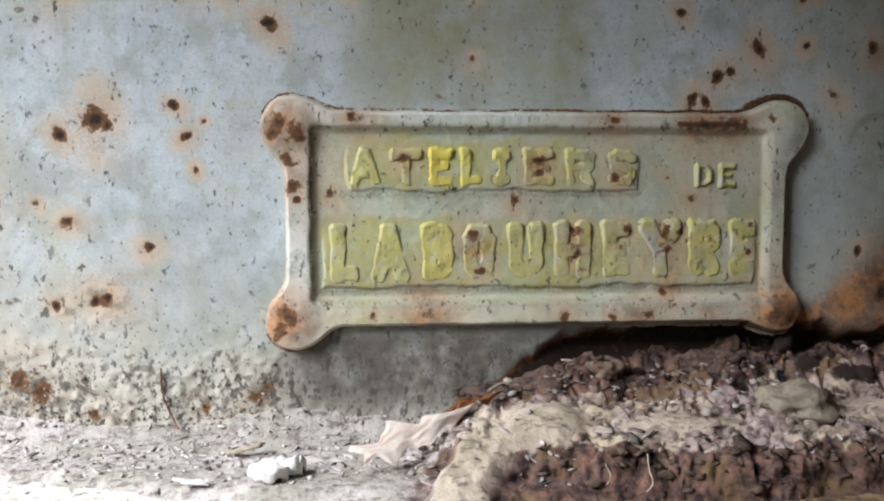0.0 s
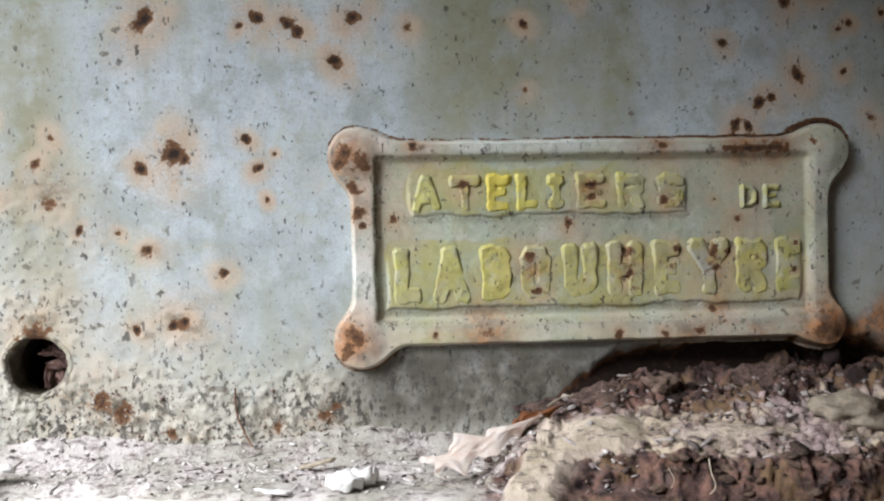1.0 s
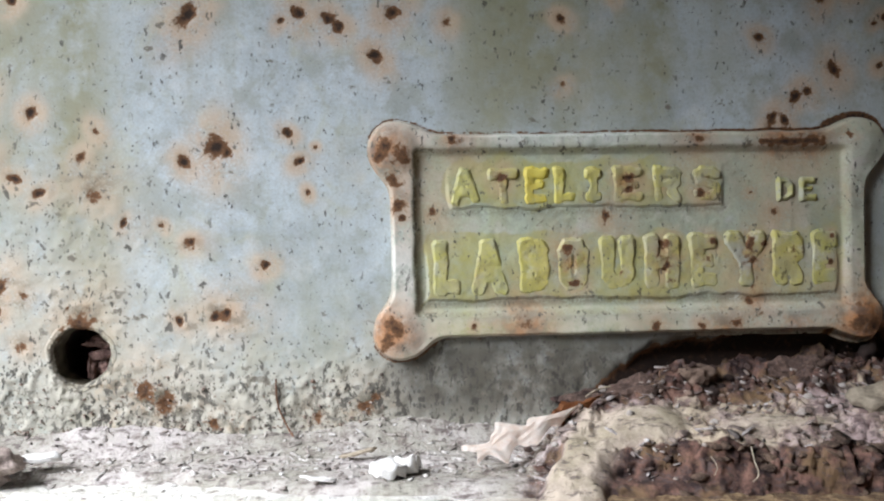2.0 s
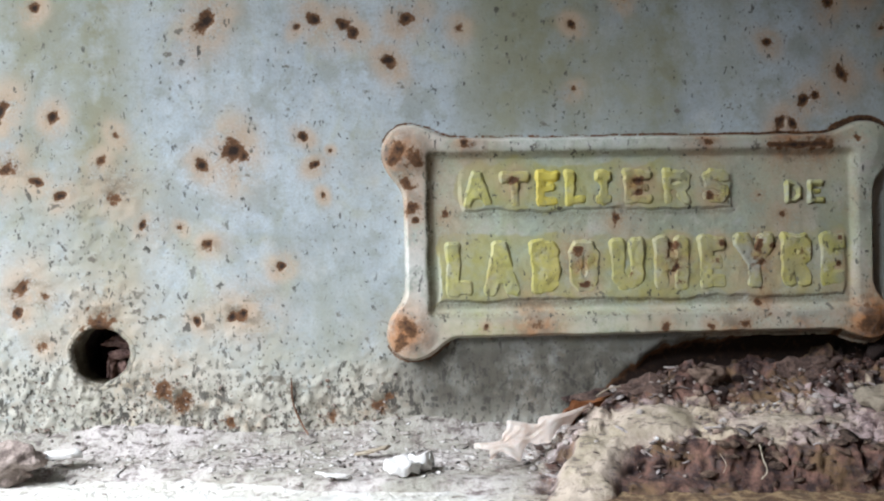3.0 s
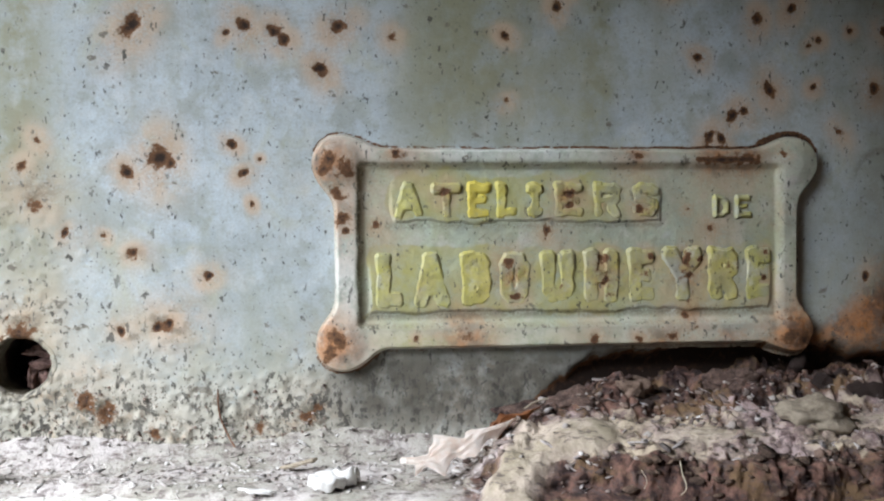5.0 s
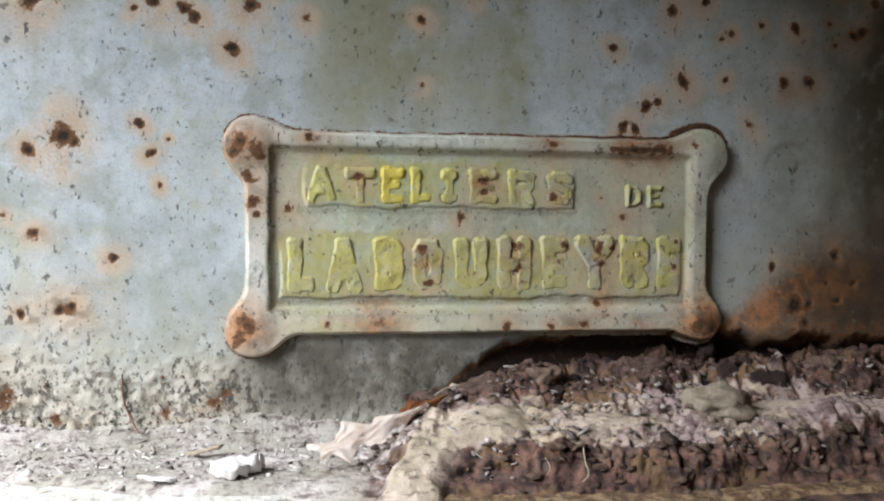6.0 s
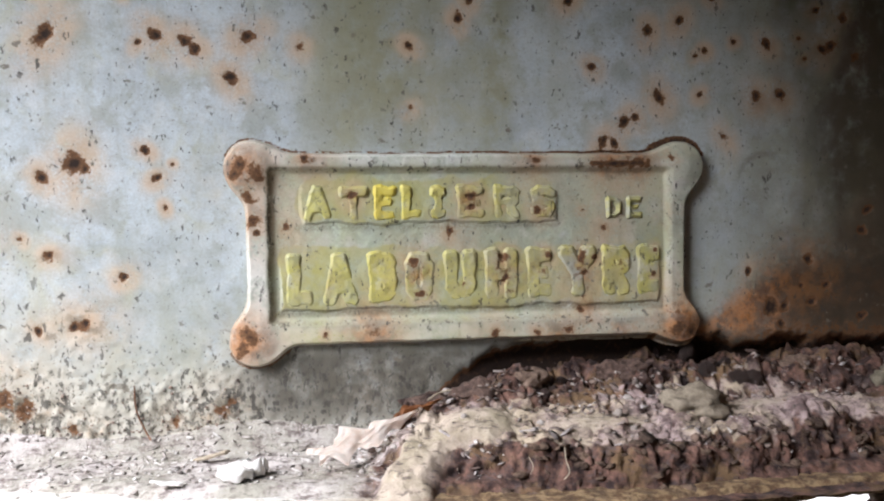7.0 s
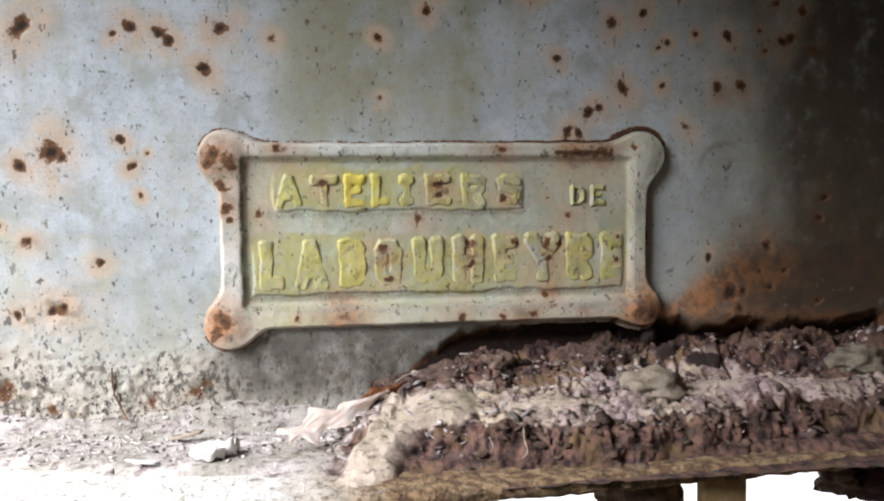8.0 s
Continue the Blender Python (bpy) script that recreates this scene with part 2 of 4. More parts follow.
STONE = mottled("stone", (0.10, 0.085, 0.06), (0.26, 0.23, 0.17), 90, 0.9, 0.7, 0.002)
EARTH = mottled("dry_earth", (0.15, 0.12, 0.085), (0.34, 0.29, 0.225), 70, 0.95, 0.9, 0.003)
MAUVE = mottled("mauve_stone", (0.17, 0.13, 0.115), (0.50, 0.42, 0.375), 110, 0.92, 0.8, 0.003)
DARK_STONE = mottled("dark_stone", (0.08, 0.05, 0.035), (0.24, 0.17, 0.13), 110, 0.92, 0.8, 0.002)
# Darker copy of CLOD: the hollow's shade put into the colour.
SHADED_CLOD = mottled("shaded_clod", (0.022, 0.010, 0.009), (0.15, 0.095, 0.078), 170, 0.95, 1.0, 0.004)
BROWN_CLOD = mottled("brown_clod", (0.032, 0.017, 0.014), (0.19, 0.125, 0.10), 130, 0.95, 1.0, 0.004)
HOLE_RUST = mottled("hole_rust", (0.09, 0.042, 0.036), (0.46, 0.29, 0.25), 210, 0.8, 1.0, 0.004)
CLOD = mottled("clod", (0.030, 0.016, 0.013), (0.20, 0.135, 0.095), 120, 0.95, 1.0, 0.004)
LEAF = mottled("dry_leaf", (0.84, 0.71, 0.62), (0.95, 0.90, 0.86), 130, 0.6, 0.5, 0.0008)
LEAF_BACK = mottled("brown_leaf", (0.22, 0.08, 0.03), (0.42, 0.18, 0.07), 130, 0.65, 0.5, 0.0008)
CHIP = mottled("white_flake", (0.66, 0.64, 0.62), (0.82, 0.81, 0.80), 200, 0.85, 0.6, 0.001)
STRAW = mottled("straw", (0.26, 0.21, 0.15), (0.48, 0.42, 0.33), 300, 0.8, 0.4, 0.0005)
RUST = mottled("rusted_iron", (0.07, 0.03, 0.015), (0.22, 0.10, 0.045), 120, 0.85, 0.7, 0.0015)
OCHRE = mottled("ochre_iron", (0.22, 0.14, 0.06), (0.40, 0.29, 0.14), 60, 0.85, 0.6, 0.0015)
DARK = mottled("dark_hollow", (0.02, 0.009, 0.007), (0.08, 0.036, 0.026), 90, 0.95, 0.8, 0.003)
BORE = mottled("bore_paint", (0.05, 0.040, 0.026), (0.17, 0.145, 0.10), 150, 0.9, 0.8, 0.002)
DARK_GROUND = mottled("dark_ground", (0.05, 0.045, 0.03), (0.13, 0.11, 0.07), 12, 0.95, 0.8, 0.02)
PIER_DARK = mottled("dark_masonry", (0.05, 0.045, 0.035), (0.12, 0.105, 0.085), 14, 0.95, 0.6, 0.01)
PIER = mottled("pier_concrete", (0.22, 0.21, 0.19), (0.36, 0.35, 0.32), 20, 0.9, 0.5, 0.004)
GROUND = mottled("pale_ground", (0.74, 0.73, 0.70), (0.86, 0.85, 0.83), 9, 0.95, 0.3, 0.01)


# ---- stains: x, z and radius in millimetres ----
def spots(text):
    return [tuple(float(v) / 1000 for v in s.split()) for s in text.split(",")]


RUST_LEFT = spots("-293.4 651.8 3.2, -249.4 656.6 3.6, -244.1 627.8 5.8, -202.6 652.3 2.3, -210.5 665.9 3.2, -224.9 667.5 1.9, -183.6 627.9 3.9, -193.9 623.7 1.9,"
                  "-167.5 625.3 3.9, -162.1 620.4 3.9, -131.2 628.0 4.9, -141.2 604.1 3.9, -339.4 635.3 2.6, -331.1 574.1 3.2, -340.9 537.7 3.4, -327.1 529.6 3.6,"
                  "-248.6 546.1 3.6, -230.5 553.6 5.6, -224.5 551.0 2.6, -190.9 561.4 2.6, -184.6 545.2 2.9, -175.6 553.2 1.3, -180.3 528.1 1.6")
RUST_LOW = spots("-282.2 512.3 1.9, -261.3 510.8 1.9, -245.7 501.0 2.9, -204.5 487.6 3.2, -252.8 457.3 2.4,"
                 "-359.9 577.5 4.5, -352.2 464.2 3.2, -339.7 635.4 2.9, -233.0 459.0 2.8, -226.0 461.5 2.4")
RUST_TOP = spots("1.6 653.6 2.9, -5.7 640.9 2.9, -35.8 624.5 2.9, 63.7 653.6 3.6, 78.8 613.3 2.9, 114.8 635.9 3.2, 135.8 642.7 3.2, 156.5 657.8 2.6,"
                 "146.4 620.7 1.9, 152.7 624.1 2.3, 122.4 594.7 3.9, 100.0 579.0 3.2, 106.9 582.0 2.9, 149.9 596.3 2.6, 172.5 630.1 2.0, 194.9 629.4 3.2, 86.0 567.0 3.0, 93.0 566.0 3.0")
RUST_RIGHT = spots("217.0 632.8 2.1, 220.8 619.9 2.1, 233.2 626.0 3.5, 238.8 628.3 3.9, 187.8 595.2 3.5, 203.6 596.8 3.9, 265.8 522.5 4.2,"
                   "262.0 508.8 4.2, 224.2 490.7 3.2, 182.8 483.1 2.8, 219.6 473.6 2.5, 237.5 473.2 3.2, 227.1 462.8 3.5, 198.7 459.7 5.7, 208.4 460.6 2.8,"
                   "205.7 449.2 2.8, 262.7 452.6 3.5, 228.7 651.4 2.8, 247.8 646.3 3.5")
FAINT = spots("-100.9 622.8 3.2, -296.1 563.4 2.9, -304.5 549.1 3.2, -297.7 527.7 5.2, -227.7 460.0 5.8, -35.4 586.8 2.6, 166.1 569.7 3.2, -349.8 478.4 5.2,"
              "-337.4 473.4 3.2, -338.8 444.9 4.5, 257.2 622.3 4.5, -272.0 419.0 8.0, -261.0 412.0 6.5, -307.0 456.0 10.0, -151.0 406.0 6.0, -145.0 412.0 4.0, -235.0 400.0 5.0, -177.0 401.0 4.0, -358.0 545.0 5.0")
RUST_PLATE = spots("-136.5 553.0 6.0, -127.5 547.7 6.0, -140.0 547.0 4.0, -132.6 534.1 4.8, -129.8 519.5 5.6, -128.0 513.0 2.5, -133.0 452.2 6.5, -137.2 444.3 5.0, -99.7 556.0 2.9, 40.9 555.0 3.0, 132.4 448.6 7.5, 141.0 447.0 6.0,"
                   "117.0 442.0 3.2, -71.8 534.2 3.2, 0.2 533.2 4.2, 0.1 526.7 3.4, 42.6 524.5 3.3, -12.6 512.4 2.9, -111.0 515.6 2.6, 85.2 512.5 3.2, 71.6 524.1 1.9,"
                   "78.0 552.4 2.4, 83.0 552.5 2.6, 88.0 552.6 2.8, 93.0 552.5 3.0, 98.0 552.7 2.6, 103.0 553.0 3.3, 108.0 553.3 3.4, 112.5 553.4 2.8")
RUST_LETTERS = spots("-34.7 493.5 4.3, -30.2 474.1 3.3, 20.7 495.7 3.6, 48.6 496.9 2.6, 70.0 494.9 3.6, 71.5 485.1 2.9, 69.3 462.5 2.9, 78.3 494.8 2.6, 127.7 555.9 2.4,"
                     "-88.7 451.3 1.6, 14.9 449.0 3.0, 41.1 448.5 2.6, 60.8 449.7 2.6, 118.2 499.0 1.9, 117.0 484.0 2.2, 22.0 484.0 2.6")


def stains(X, Z, core, faint=(), strength=0.58):
    """Rust and halo strength at the points (X, Z), 1 at a spot's middle."""
    wob = (fbm(X * 260, Z * 260, 3, 5) - 0.5) * 1.1
    rust, halo = np.zeros_like(X), np.zeros_like(X)
    for some, weight in ((core, 1.0), (faint, strength)):
        for n, (x, z, r) in enumerate(some):
            lean, squash = math.sin(n * 2.4) * 0.35, 1.0 + 0.25 * math.sin(n * 5.1)
            dx, dz = (X - x) + lean * (Z - z), (Z - z) * squash
            d = np.sqrt(dx * dx + dz * dz) / r
            rust = np.maximum(rust, weight * (1.12 - 0.62 * d * (1 + wob)))
            run = np.where(Z < z, 0.7, 1.0)
            halo = np.maximum(halo, weight * np.exp(-(dx * dx + dz * dz * run) / (2.7 * r) ** 2))
    return np.clip(rust, 0, 1), np.clip(halo, 0, 1)


# ---- outlines ----
def box_sdf(X, Z, x0, x1, z0, z1, r=0.0):
    qx, qz = np.abs(X - (x0 + x1) / 2) - (x1 - x0) / 2 + r, np.abs(Z - (z0 + z1) / 2) - (z1 - z0) / 2 + r
    return np.hypot(np.maximum(qx, 0), np.maximum(qz, 0)) + np.minimum(np.maximum(qx, qz), 0) - r


def blend(a, b, k):
    h = np.clip(0.5 + 0.5 * (b - a) / k, 0, 1)
    return b * (1 - h) + a * h - k * h * (1 - h)


EARS = ((-0.1305, 0.5505, 0.0165), (-0.1295, 0.4480, 0.0160), (0.1350, 0.5505, 0.0158), (0.1355, 0.4525, 0.0128))


def plate_outline(X, Z):
    """Signed distance to the outline of the cast plate: a bar frame with round ears."""
    out = box_sdf(X, Z, -0.1345, 0.1385, 0.4445, 0.5595)
    for x, z, r in EARS:
        out = blend(out, np.hypot(X - x, Z - z) - r, 0.013)
    return out + 0.0011 * (fbm(X * 120, Z * 120, 3, 11) - 0.5)


# ---- the girder: web, bottom flange, unseen parts added for shade ----
HX, HZ, HR = -0.3074, 0.4388, 0.0155
girder = tagged(new("steel_girder"), "old grey-painted steel girder with rust spots and a bolt hole", "girder")


def web_fields(X, Z):
    """Depth of the web's face and its stains at the points (X, Z)."""
    rust, halo = stains(X, Z, RUST_LEFT + RUST_LOW + RUST_TOP + RUST_RIGHT, FAINT, 0.74)
    # foot: corroded band with the hollow's shade painted in; orange wash at far end
    ragged = fbm(X * 70, Z * 70, 4, 2) - 0.5
    foot = np.interp(X, (-0.10, -0.06, -0.03, 0.01, 0.10, 0.16, 0.22, 0.31), (0.390, 0.398, 0.408, 0.438, 0.457, 0.440, 0.438, 0.440)) + 0.016 * ragged
    band = step(-0.085, -0.02, X + 0.05 * ragged) * (1 - step(foot - 0.010, foot + 0.004, Z))
    wash = np.exp(-((Z - 0.437) / (0.012 + 0.038 * step(0.14, 0.22, X))) ** 2) * step(0.10, 0.17, X)
    rust = np.maximum(rust, 1.0 * band)
    halo = halo * (1 - 0.8 * step(0.13, 0.19, X) * (1 - step(0.475, 0.50, Z)))
    wash = np.clip(1.7 * wash, 0, 1)
    # Far foot corner: shade painted in with the near-black rust colour.
    rust = np.maximum(rust, 0.95 * step(0.165, 0.225, X + 0.06 * ragged) * (1 - step(0.425, 0.456, Z + 0.03 * ragged)))
    rust = np.maximum(rust, (0.42 + 0.45 * fbm(X * 80, Z * 80, 3, 31)) * np.exp(-((Z - 0.436) / 0.016) ** 2) * step(0.14, 0.20, X))
    rim = plate_outline(X, Z)
    seam_shade = np.exp(-((rim - 0.0004) / 0.0011) ** 2) * np.maximum(step(0.55, 0.558, Z) * (0.72 + 0.28 * step(-0.05, 0.09, X)), 0.75 * (1 - step(0.44, 0.45, Z)))
    seam_shade = np.maximum(seam_shade, 0.8 * np.exp(-((rim - 0.002) / 0.0022) ** 2) * step(0.105, 0.12, X) * step(0.552, 0.56, Z))
    rust = np.maximum(rust, seam_shade)
    moss_shade = 0.9 * np.exp(-((X + 0.302) / 0.016) ** 2) * (0.45 + 0.55 * fbm(X * 50, Z * 14, 3, 9))
    moss_shade += 0.55 * np.exp(-((X + 0.055) / 0.05) ** 2) * step(0.54, 0.60, Z)
    moss_shade += 0.22 * np.exp(-((X + 0.16) / 0.022) ** 2) * (1 - step(0.54, 0.60, Z))
    # At the far end the moss colour also paints in shade.
    moss_shade += (0.15 + 0.8 * fbm(X * 28, Z * 28, 4, 37)) * (1 - step(0.40, 0.50, Z) * (1 - 0.6 * (1 - step(-0.30, -0.24, X)) * (1 - step(0.5, 0.58, Z)))) * step(-0.5, -0.1, -X) + 1.0 * step(0.225, 0.29, X) * step(0.44, 0.58, Z) + 0.6 * step(0.09, 0.24, X + 0.06 * (fbm(X * 30, Z * 12, 4, 81) - 0.5))
    moss_shade += 0.8 * np.exp(-((X - 0.045) / 0.03) ** 2) * step(0.56, 0.60, Z) * fbm(X * 60, Z * 16, 4, 82)
    moss_shade += 0.75 * (1 - step(-0.36, -0.25, X)) * step(0.48, 0.56, Z) * (0.4 + fbm(X * 40, Z * 20, 4, 38))
    moss_shade += 0.36 * step(-0.105, -0.078, X + 0.02 * ragged) * (1 - step(0.020, 0.036, X + 0.03 * ragged)) * step(0.553, 0.566, Z)
    moss_shade += 0.35 * step(0.005, 0.015, X) * (1 - step(0.022, 0.034, X)) * step(0.553, 0.566, Z)
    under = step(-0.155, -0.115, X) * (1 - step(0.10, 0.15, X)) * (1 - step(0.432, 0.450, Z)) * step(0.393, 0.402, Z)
    # Extra grime under the plate: dirt, and the plate's shadow put into colour.
    grime = (1 - step(0.39, 0.475, Z + 0.05 * (fbm(X * 30, Z * 30, 3, 4) - 0.5))) * (1 - 0.4 * step(-0.05, 0.05, X)) + 0.12 + 0.6 * np.exp(-((X + 0.055) / 0.05) ** 2 - ((Z - 0.420) / 0.02) ** 2) + 0.35 * np.exp(-((X + 0.31) / 0.05) ** 2) * (1 - step(0.5, 0.58, Z))
    Y = 0.55 + 0.0009 * (fbm(X * 40, Z * 40, 4, 1) - 0.5) + 0.0006 * step(0.35, 0.9, rust) + 0.014 * band * step(-0.02, 0.05, X)
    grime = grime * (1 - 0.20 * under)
    Y = Y + 0.0012 * grime * (fbm(X * 220, Z * 220, 3, 6) - 0.5) - 0.010 * (1 - step(0.376, 0.398, Z)) ** 2
    crust = step(0.57, 0.63, fbm(X * 230, Z * 300, 4, 71)) * np.clip(1.2 * grime - 0.15, 0, 1)
    crust = crust * (1 - under)
    Y, grime = Y - 0.0009 * crust, np.clip(grime + 0.25 * crust, 0, 1)
    far = np.hypot(X - HX, Z - HZ)
    worn = np.exp(-((far - HR) / 0.0022) ** 2)
    grime, rust = np.maximum(grime, worn), np.maximum(rust, 0.52 * worn * step(-0.01, 0.01, Z - HZ))
    # Lower far end: shade put into the paint colour.
    far_shade = step(0.195, 0.262, X + 0.05 * ragged) * (1 - step(0.47, 0.60, Z + 0.05 * ragged))
    ghost = 0.35 * np.exp(-((np.hypot(X - 0.194, Z - 0.541) - 0.018) / 0.0022) ** 2) * step(0.535, 0.55, Z) * (1 - step(0.195, 0.21, X))
    # Last strip at the far edge, darkened in colour to carry its shade.
    ghost = np.maximum(ghost, 0.5 * step(0.255, 0.31, X) * fbm(X * 40, Z * 40, 4, 33))
    # Web painted darker towards the far end for shade, with patchy edges.
    shade_dirt = np.clip(1.2 * step(0.165, 0.285, X + 0.09 * (fbm(X * 34, Z * 24, 5, 51) - 0.5)) + 0.95 * step(0.19, 0.275, X) * np.exp(-((Z - 0.432) / 0.026) ** 2), 0, 1)
    for x, z, size, much in ((-0.272, 0.417, 0.017, 1.0), (-0.256, 0.410, 0.012, 0.9), (-0.225, 0.402, 0.011, 0.6), (-0.178, 0.402, 0.009, 0.7), (-0.148, 0.408, 0.012, 0.85), (-0.307, 0.463, 0.013, 0.6), (-0.228, 0.460, 0.013, 0.65), (-0.245, 0.457, 0.010, 0.55), (-0.345, 0.475, 0.012, 0.55), (-0.337, 0.446, 0.008, 0.5), (-0.300, 0.535, 0.013, 0.5), (-0.355, 0.545, 0.009, 0.4), (-0.245, 0.500, 0.008, 0.4), (-0.275, 0.508, 0.010, 0.3)):
        patch = np.exp(-((X - x) ** 2 + 1.8 * (Z - z) ** 2) / (1.15 * size) ** 2)
        wash = np.maximum(wash, 0.32 * much * patch)
        halo = np.maximum(halo, 0.9 * much * np.exp(-((X - x) ** 2 + 1.6 * (Z - z) ** 2) / (1.9 * size) ** 2))
        ghost = np.maximum(ghost, much * patch * step(0.42, 0.62, fbm(X * 130, Z * 260, 4, 77)))
    shade_dirt = np.maximum(shade_dirt, 1.1 * far_shade)
    # Far foot strip painted dark too, standing for shade above the dirt.
    shade_dirt = np.maximum(shade_dirt, 0.98 * step(0.12, 0.18, X) * (1 - step(0.432, 0.452, Z + 0.02 * ragged)))
    # Plate's shadow painted on the web below it, mixed with dirt.
    shade_dirt = np.maximum(shade_dirt, np.clip(1.05 * step(-0.16, -0.11, X) * (1 - step(0.12, 0.16, X)) * np.exp(-((Z - 0.424) / 0.030) ** 2) * 0.75 + 0.25 * under, 0, 0.92))
    return Y, dict(shade_dirt=shade_dirt, seam_shade=ghost, wash=wash, rust=rust, halo=halo, moss_shade=np.clip(moss_shade, 0, 1), grime=np.clip(grime, 0, 1))


def build_web():
    X, Z = np.meshgrid(np.arange(-0.46, 0.3141, 0.0013), np.arange(0.372, 0.7001, 0.0013))
    Y, marks = web_fields(X, Z)
    mid = lambda A: (A[:-1, :-1] + A[1:, 1:]) / 2
    return grid_mesh("web", X, Y, Z, np.hypot(mid(X) - HX, mid(Z) - HZ) > HR + 0.0018, marks)


def build_hole_lip():
    """The worn lip round the bolt hole, flush with the web outside and turning in at the bore."""
    A, R = np.meshgrid(np.linspace(0, 2 * math.pi, 97), np.linspace(0, 1, 9))
    wave = 1 + 0.035 * np.sin(3 * A + 1) + 0.02 * np.sin(7 * A) + 0.012 * np.sin(13 * A + 2)
    rad = HR * wave + 0.0042 * R
    X, Z = HX + rad * np.cos(A), HZ + rad * np.sin(A)
    Y, marks = web_fields(X, Z)
    marks["seam_shade"] = np.clip(1.2 * (1 - R) ** 1.5 * (0.4 + fbm(X * 150, Z * 150, 3, 9)), 0, 1)
    Y = Y - 0.0003 * np.sin(np.pi * R) ** 0.5 + 0.0030 * (1 - R) ** 4 + 0.0007 * step(0.85, 1.0, R)
    return grid_mesh("hole_lip", X, Y, Z, None, marks, True)



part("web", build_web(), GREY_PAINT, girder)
part("upper_web", box_bm(-0.75, 0.3105, 0.5505, 0.562, 0.699, 1.082, 0), GREY_PAINT, girder)
part("end_web", box_bm(-0.75, -0.459, 0.5505, 0.562, 0.372, 0.70, 0), GREY_PAINT, girder)
part("far_web", box_bm(0.3135, 0.95, 0.556, 0.582, 0.372, 1.082, 0), GREY_PAINT, girder)


def ring_bm(x, z, y, r0, r1, deep):
    """The lip of a bolt hole and its bore going back into the plate."""
    bm = bmesh.new()
    prof = [(r1, 0.0006), (r1 - 0.0006, -0.0007), (r0 + 0.0006, -0.0008), (r0, 0.0004), (r0, deep * 0.5), (r0 * 0.97, deep)]
    rings = []
    for r, dy in prof:
        ring = []
        for k in range(48):
            a = 2 * math.pi * k / 48
            w = 1 + 0.035 * math.sin(3 * a + 1) + 0.02 * math.sin(7 * a) + 0.012 * math.sin(13 * a + 2)
            ring.append(bm.verts.new((x + r * w * math.cos(a), y + dy, z + r * w * math.sin(a))))
        rings.append(ring)
    for a, b in zip(rings, rings[1:]):
        for k in range(48):
            bm.faces.new((a[k], a[(k + 1) % 48], b[(k + 1) % 48], b[k]))
    return bm


part("hole_lip", build_hole_lip(), GREY_PAINT, girder)
part("bore", ring_bm(HX, HZ, 0.5530, HR + 0.0003, HR + 0.0012, 0.017), BORE, girder, "dark olive bore of the bolt hole")
# Pocket and backing are added, dark-coloured, to keep light out of the hole.
part("pocket", ring_bm(HX, HZ, 0.5702, HR + 0.0012, HR + 0.0030, 0.028), DARK, girder)
part("backing", box_bm(-0.37, -0.25, 0.598, 0.604, 0.38, 0.50, 0), DARK, girder)


def flange_edge(x):
    return 0.4245 + 0.078 * x


def build_flange():
    """Bottom flange: top, rounded front edge and underside, one closed profile swept along x."""
    xs = np.arange(-0.752, 0.9521, 0.004)
    prof = []
    for k in range(14):
        prof.append((0.16 - k * 0.0115, 0.0))
    for k in range(1, 9):
        a = math.pi * k / 8
        prof.append((0.005 - 0.005 * math.sin(a), -0.005 + 0.005 * math.cos(a)))
    prof.append((0.16, -0.010))
    U, V = np.array([p[0] for p in prof]), np.array([p[1] for p in prof])
    X, K = np.meshgrid(xs, np.arange(len(prof)))
    rough = 0.0034 * (fbm(X * 95, U[K] * 110 + V[K] * 260, 5, 3) - 0.5)
    Y = flange_edge(X) + U[K] + rough
    Z = 0.3795 + V[K] + rough
    rust = 1.15 * step(-0.12, -0.02, X) + 0 * Y
    return grid_mesh("bottom_flange", X, Y, Z, None, dict(rust=rust), True)


part("bottom_flange", build_flange(), FLANGE, girder, "flat bottom flange with pale flaking paint")
# Unseen deck added overhead; its shadow grades the light over the web.
part("shade_deck", box_bm(-0.70, 0.95, -0.03, 0.565, 1.08, 1.10, 0.002), GREY_PAINT, girder)
for x0, x1 in ((-0.95, -0.75), (0.95, 1.15)):
    tagged(part("pier", box_bm(x0, x1, 0.36, 0.74, -0.05, 1.11, 0.006), PIER), "plain grey concrete pier carrying the girder end", "pier", "girder piers")
# Added plate, almost wholly unseen, made deep to block light at the far end.
part("shade_fin", box_bm(0.3125, 0.3245, -0.05, 0.58, 0.372, 1.081, 0.0015), RUST, girder)

# ---- the cast plate ----
PLATE_Y = 0.5438
plate = tagged(new("cast_nameplate"), "cast iron nameplate with raised border and worn yellow letters", "nameplate")


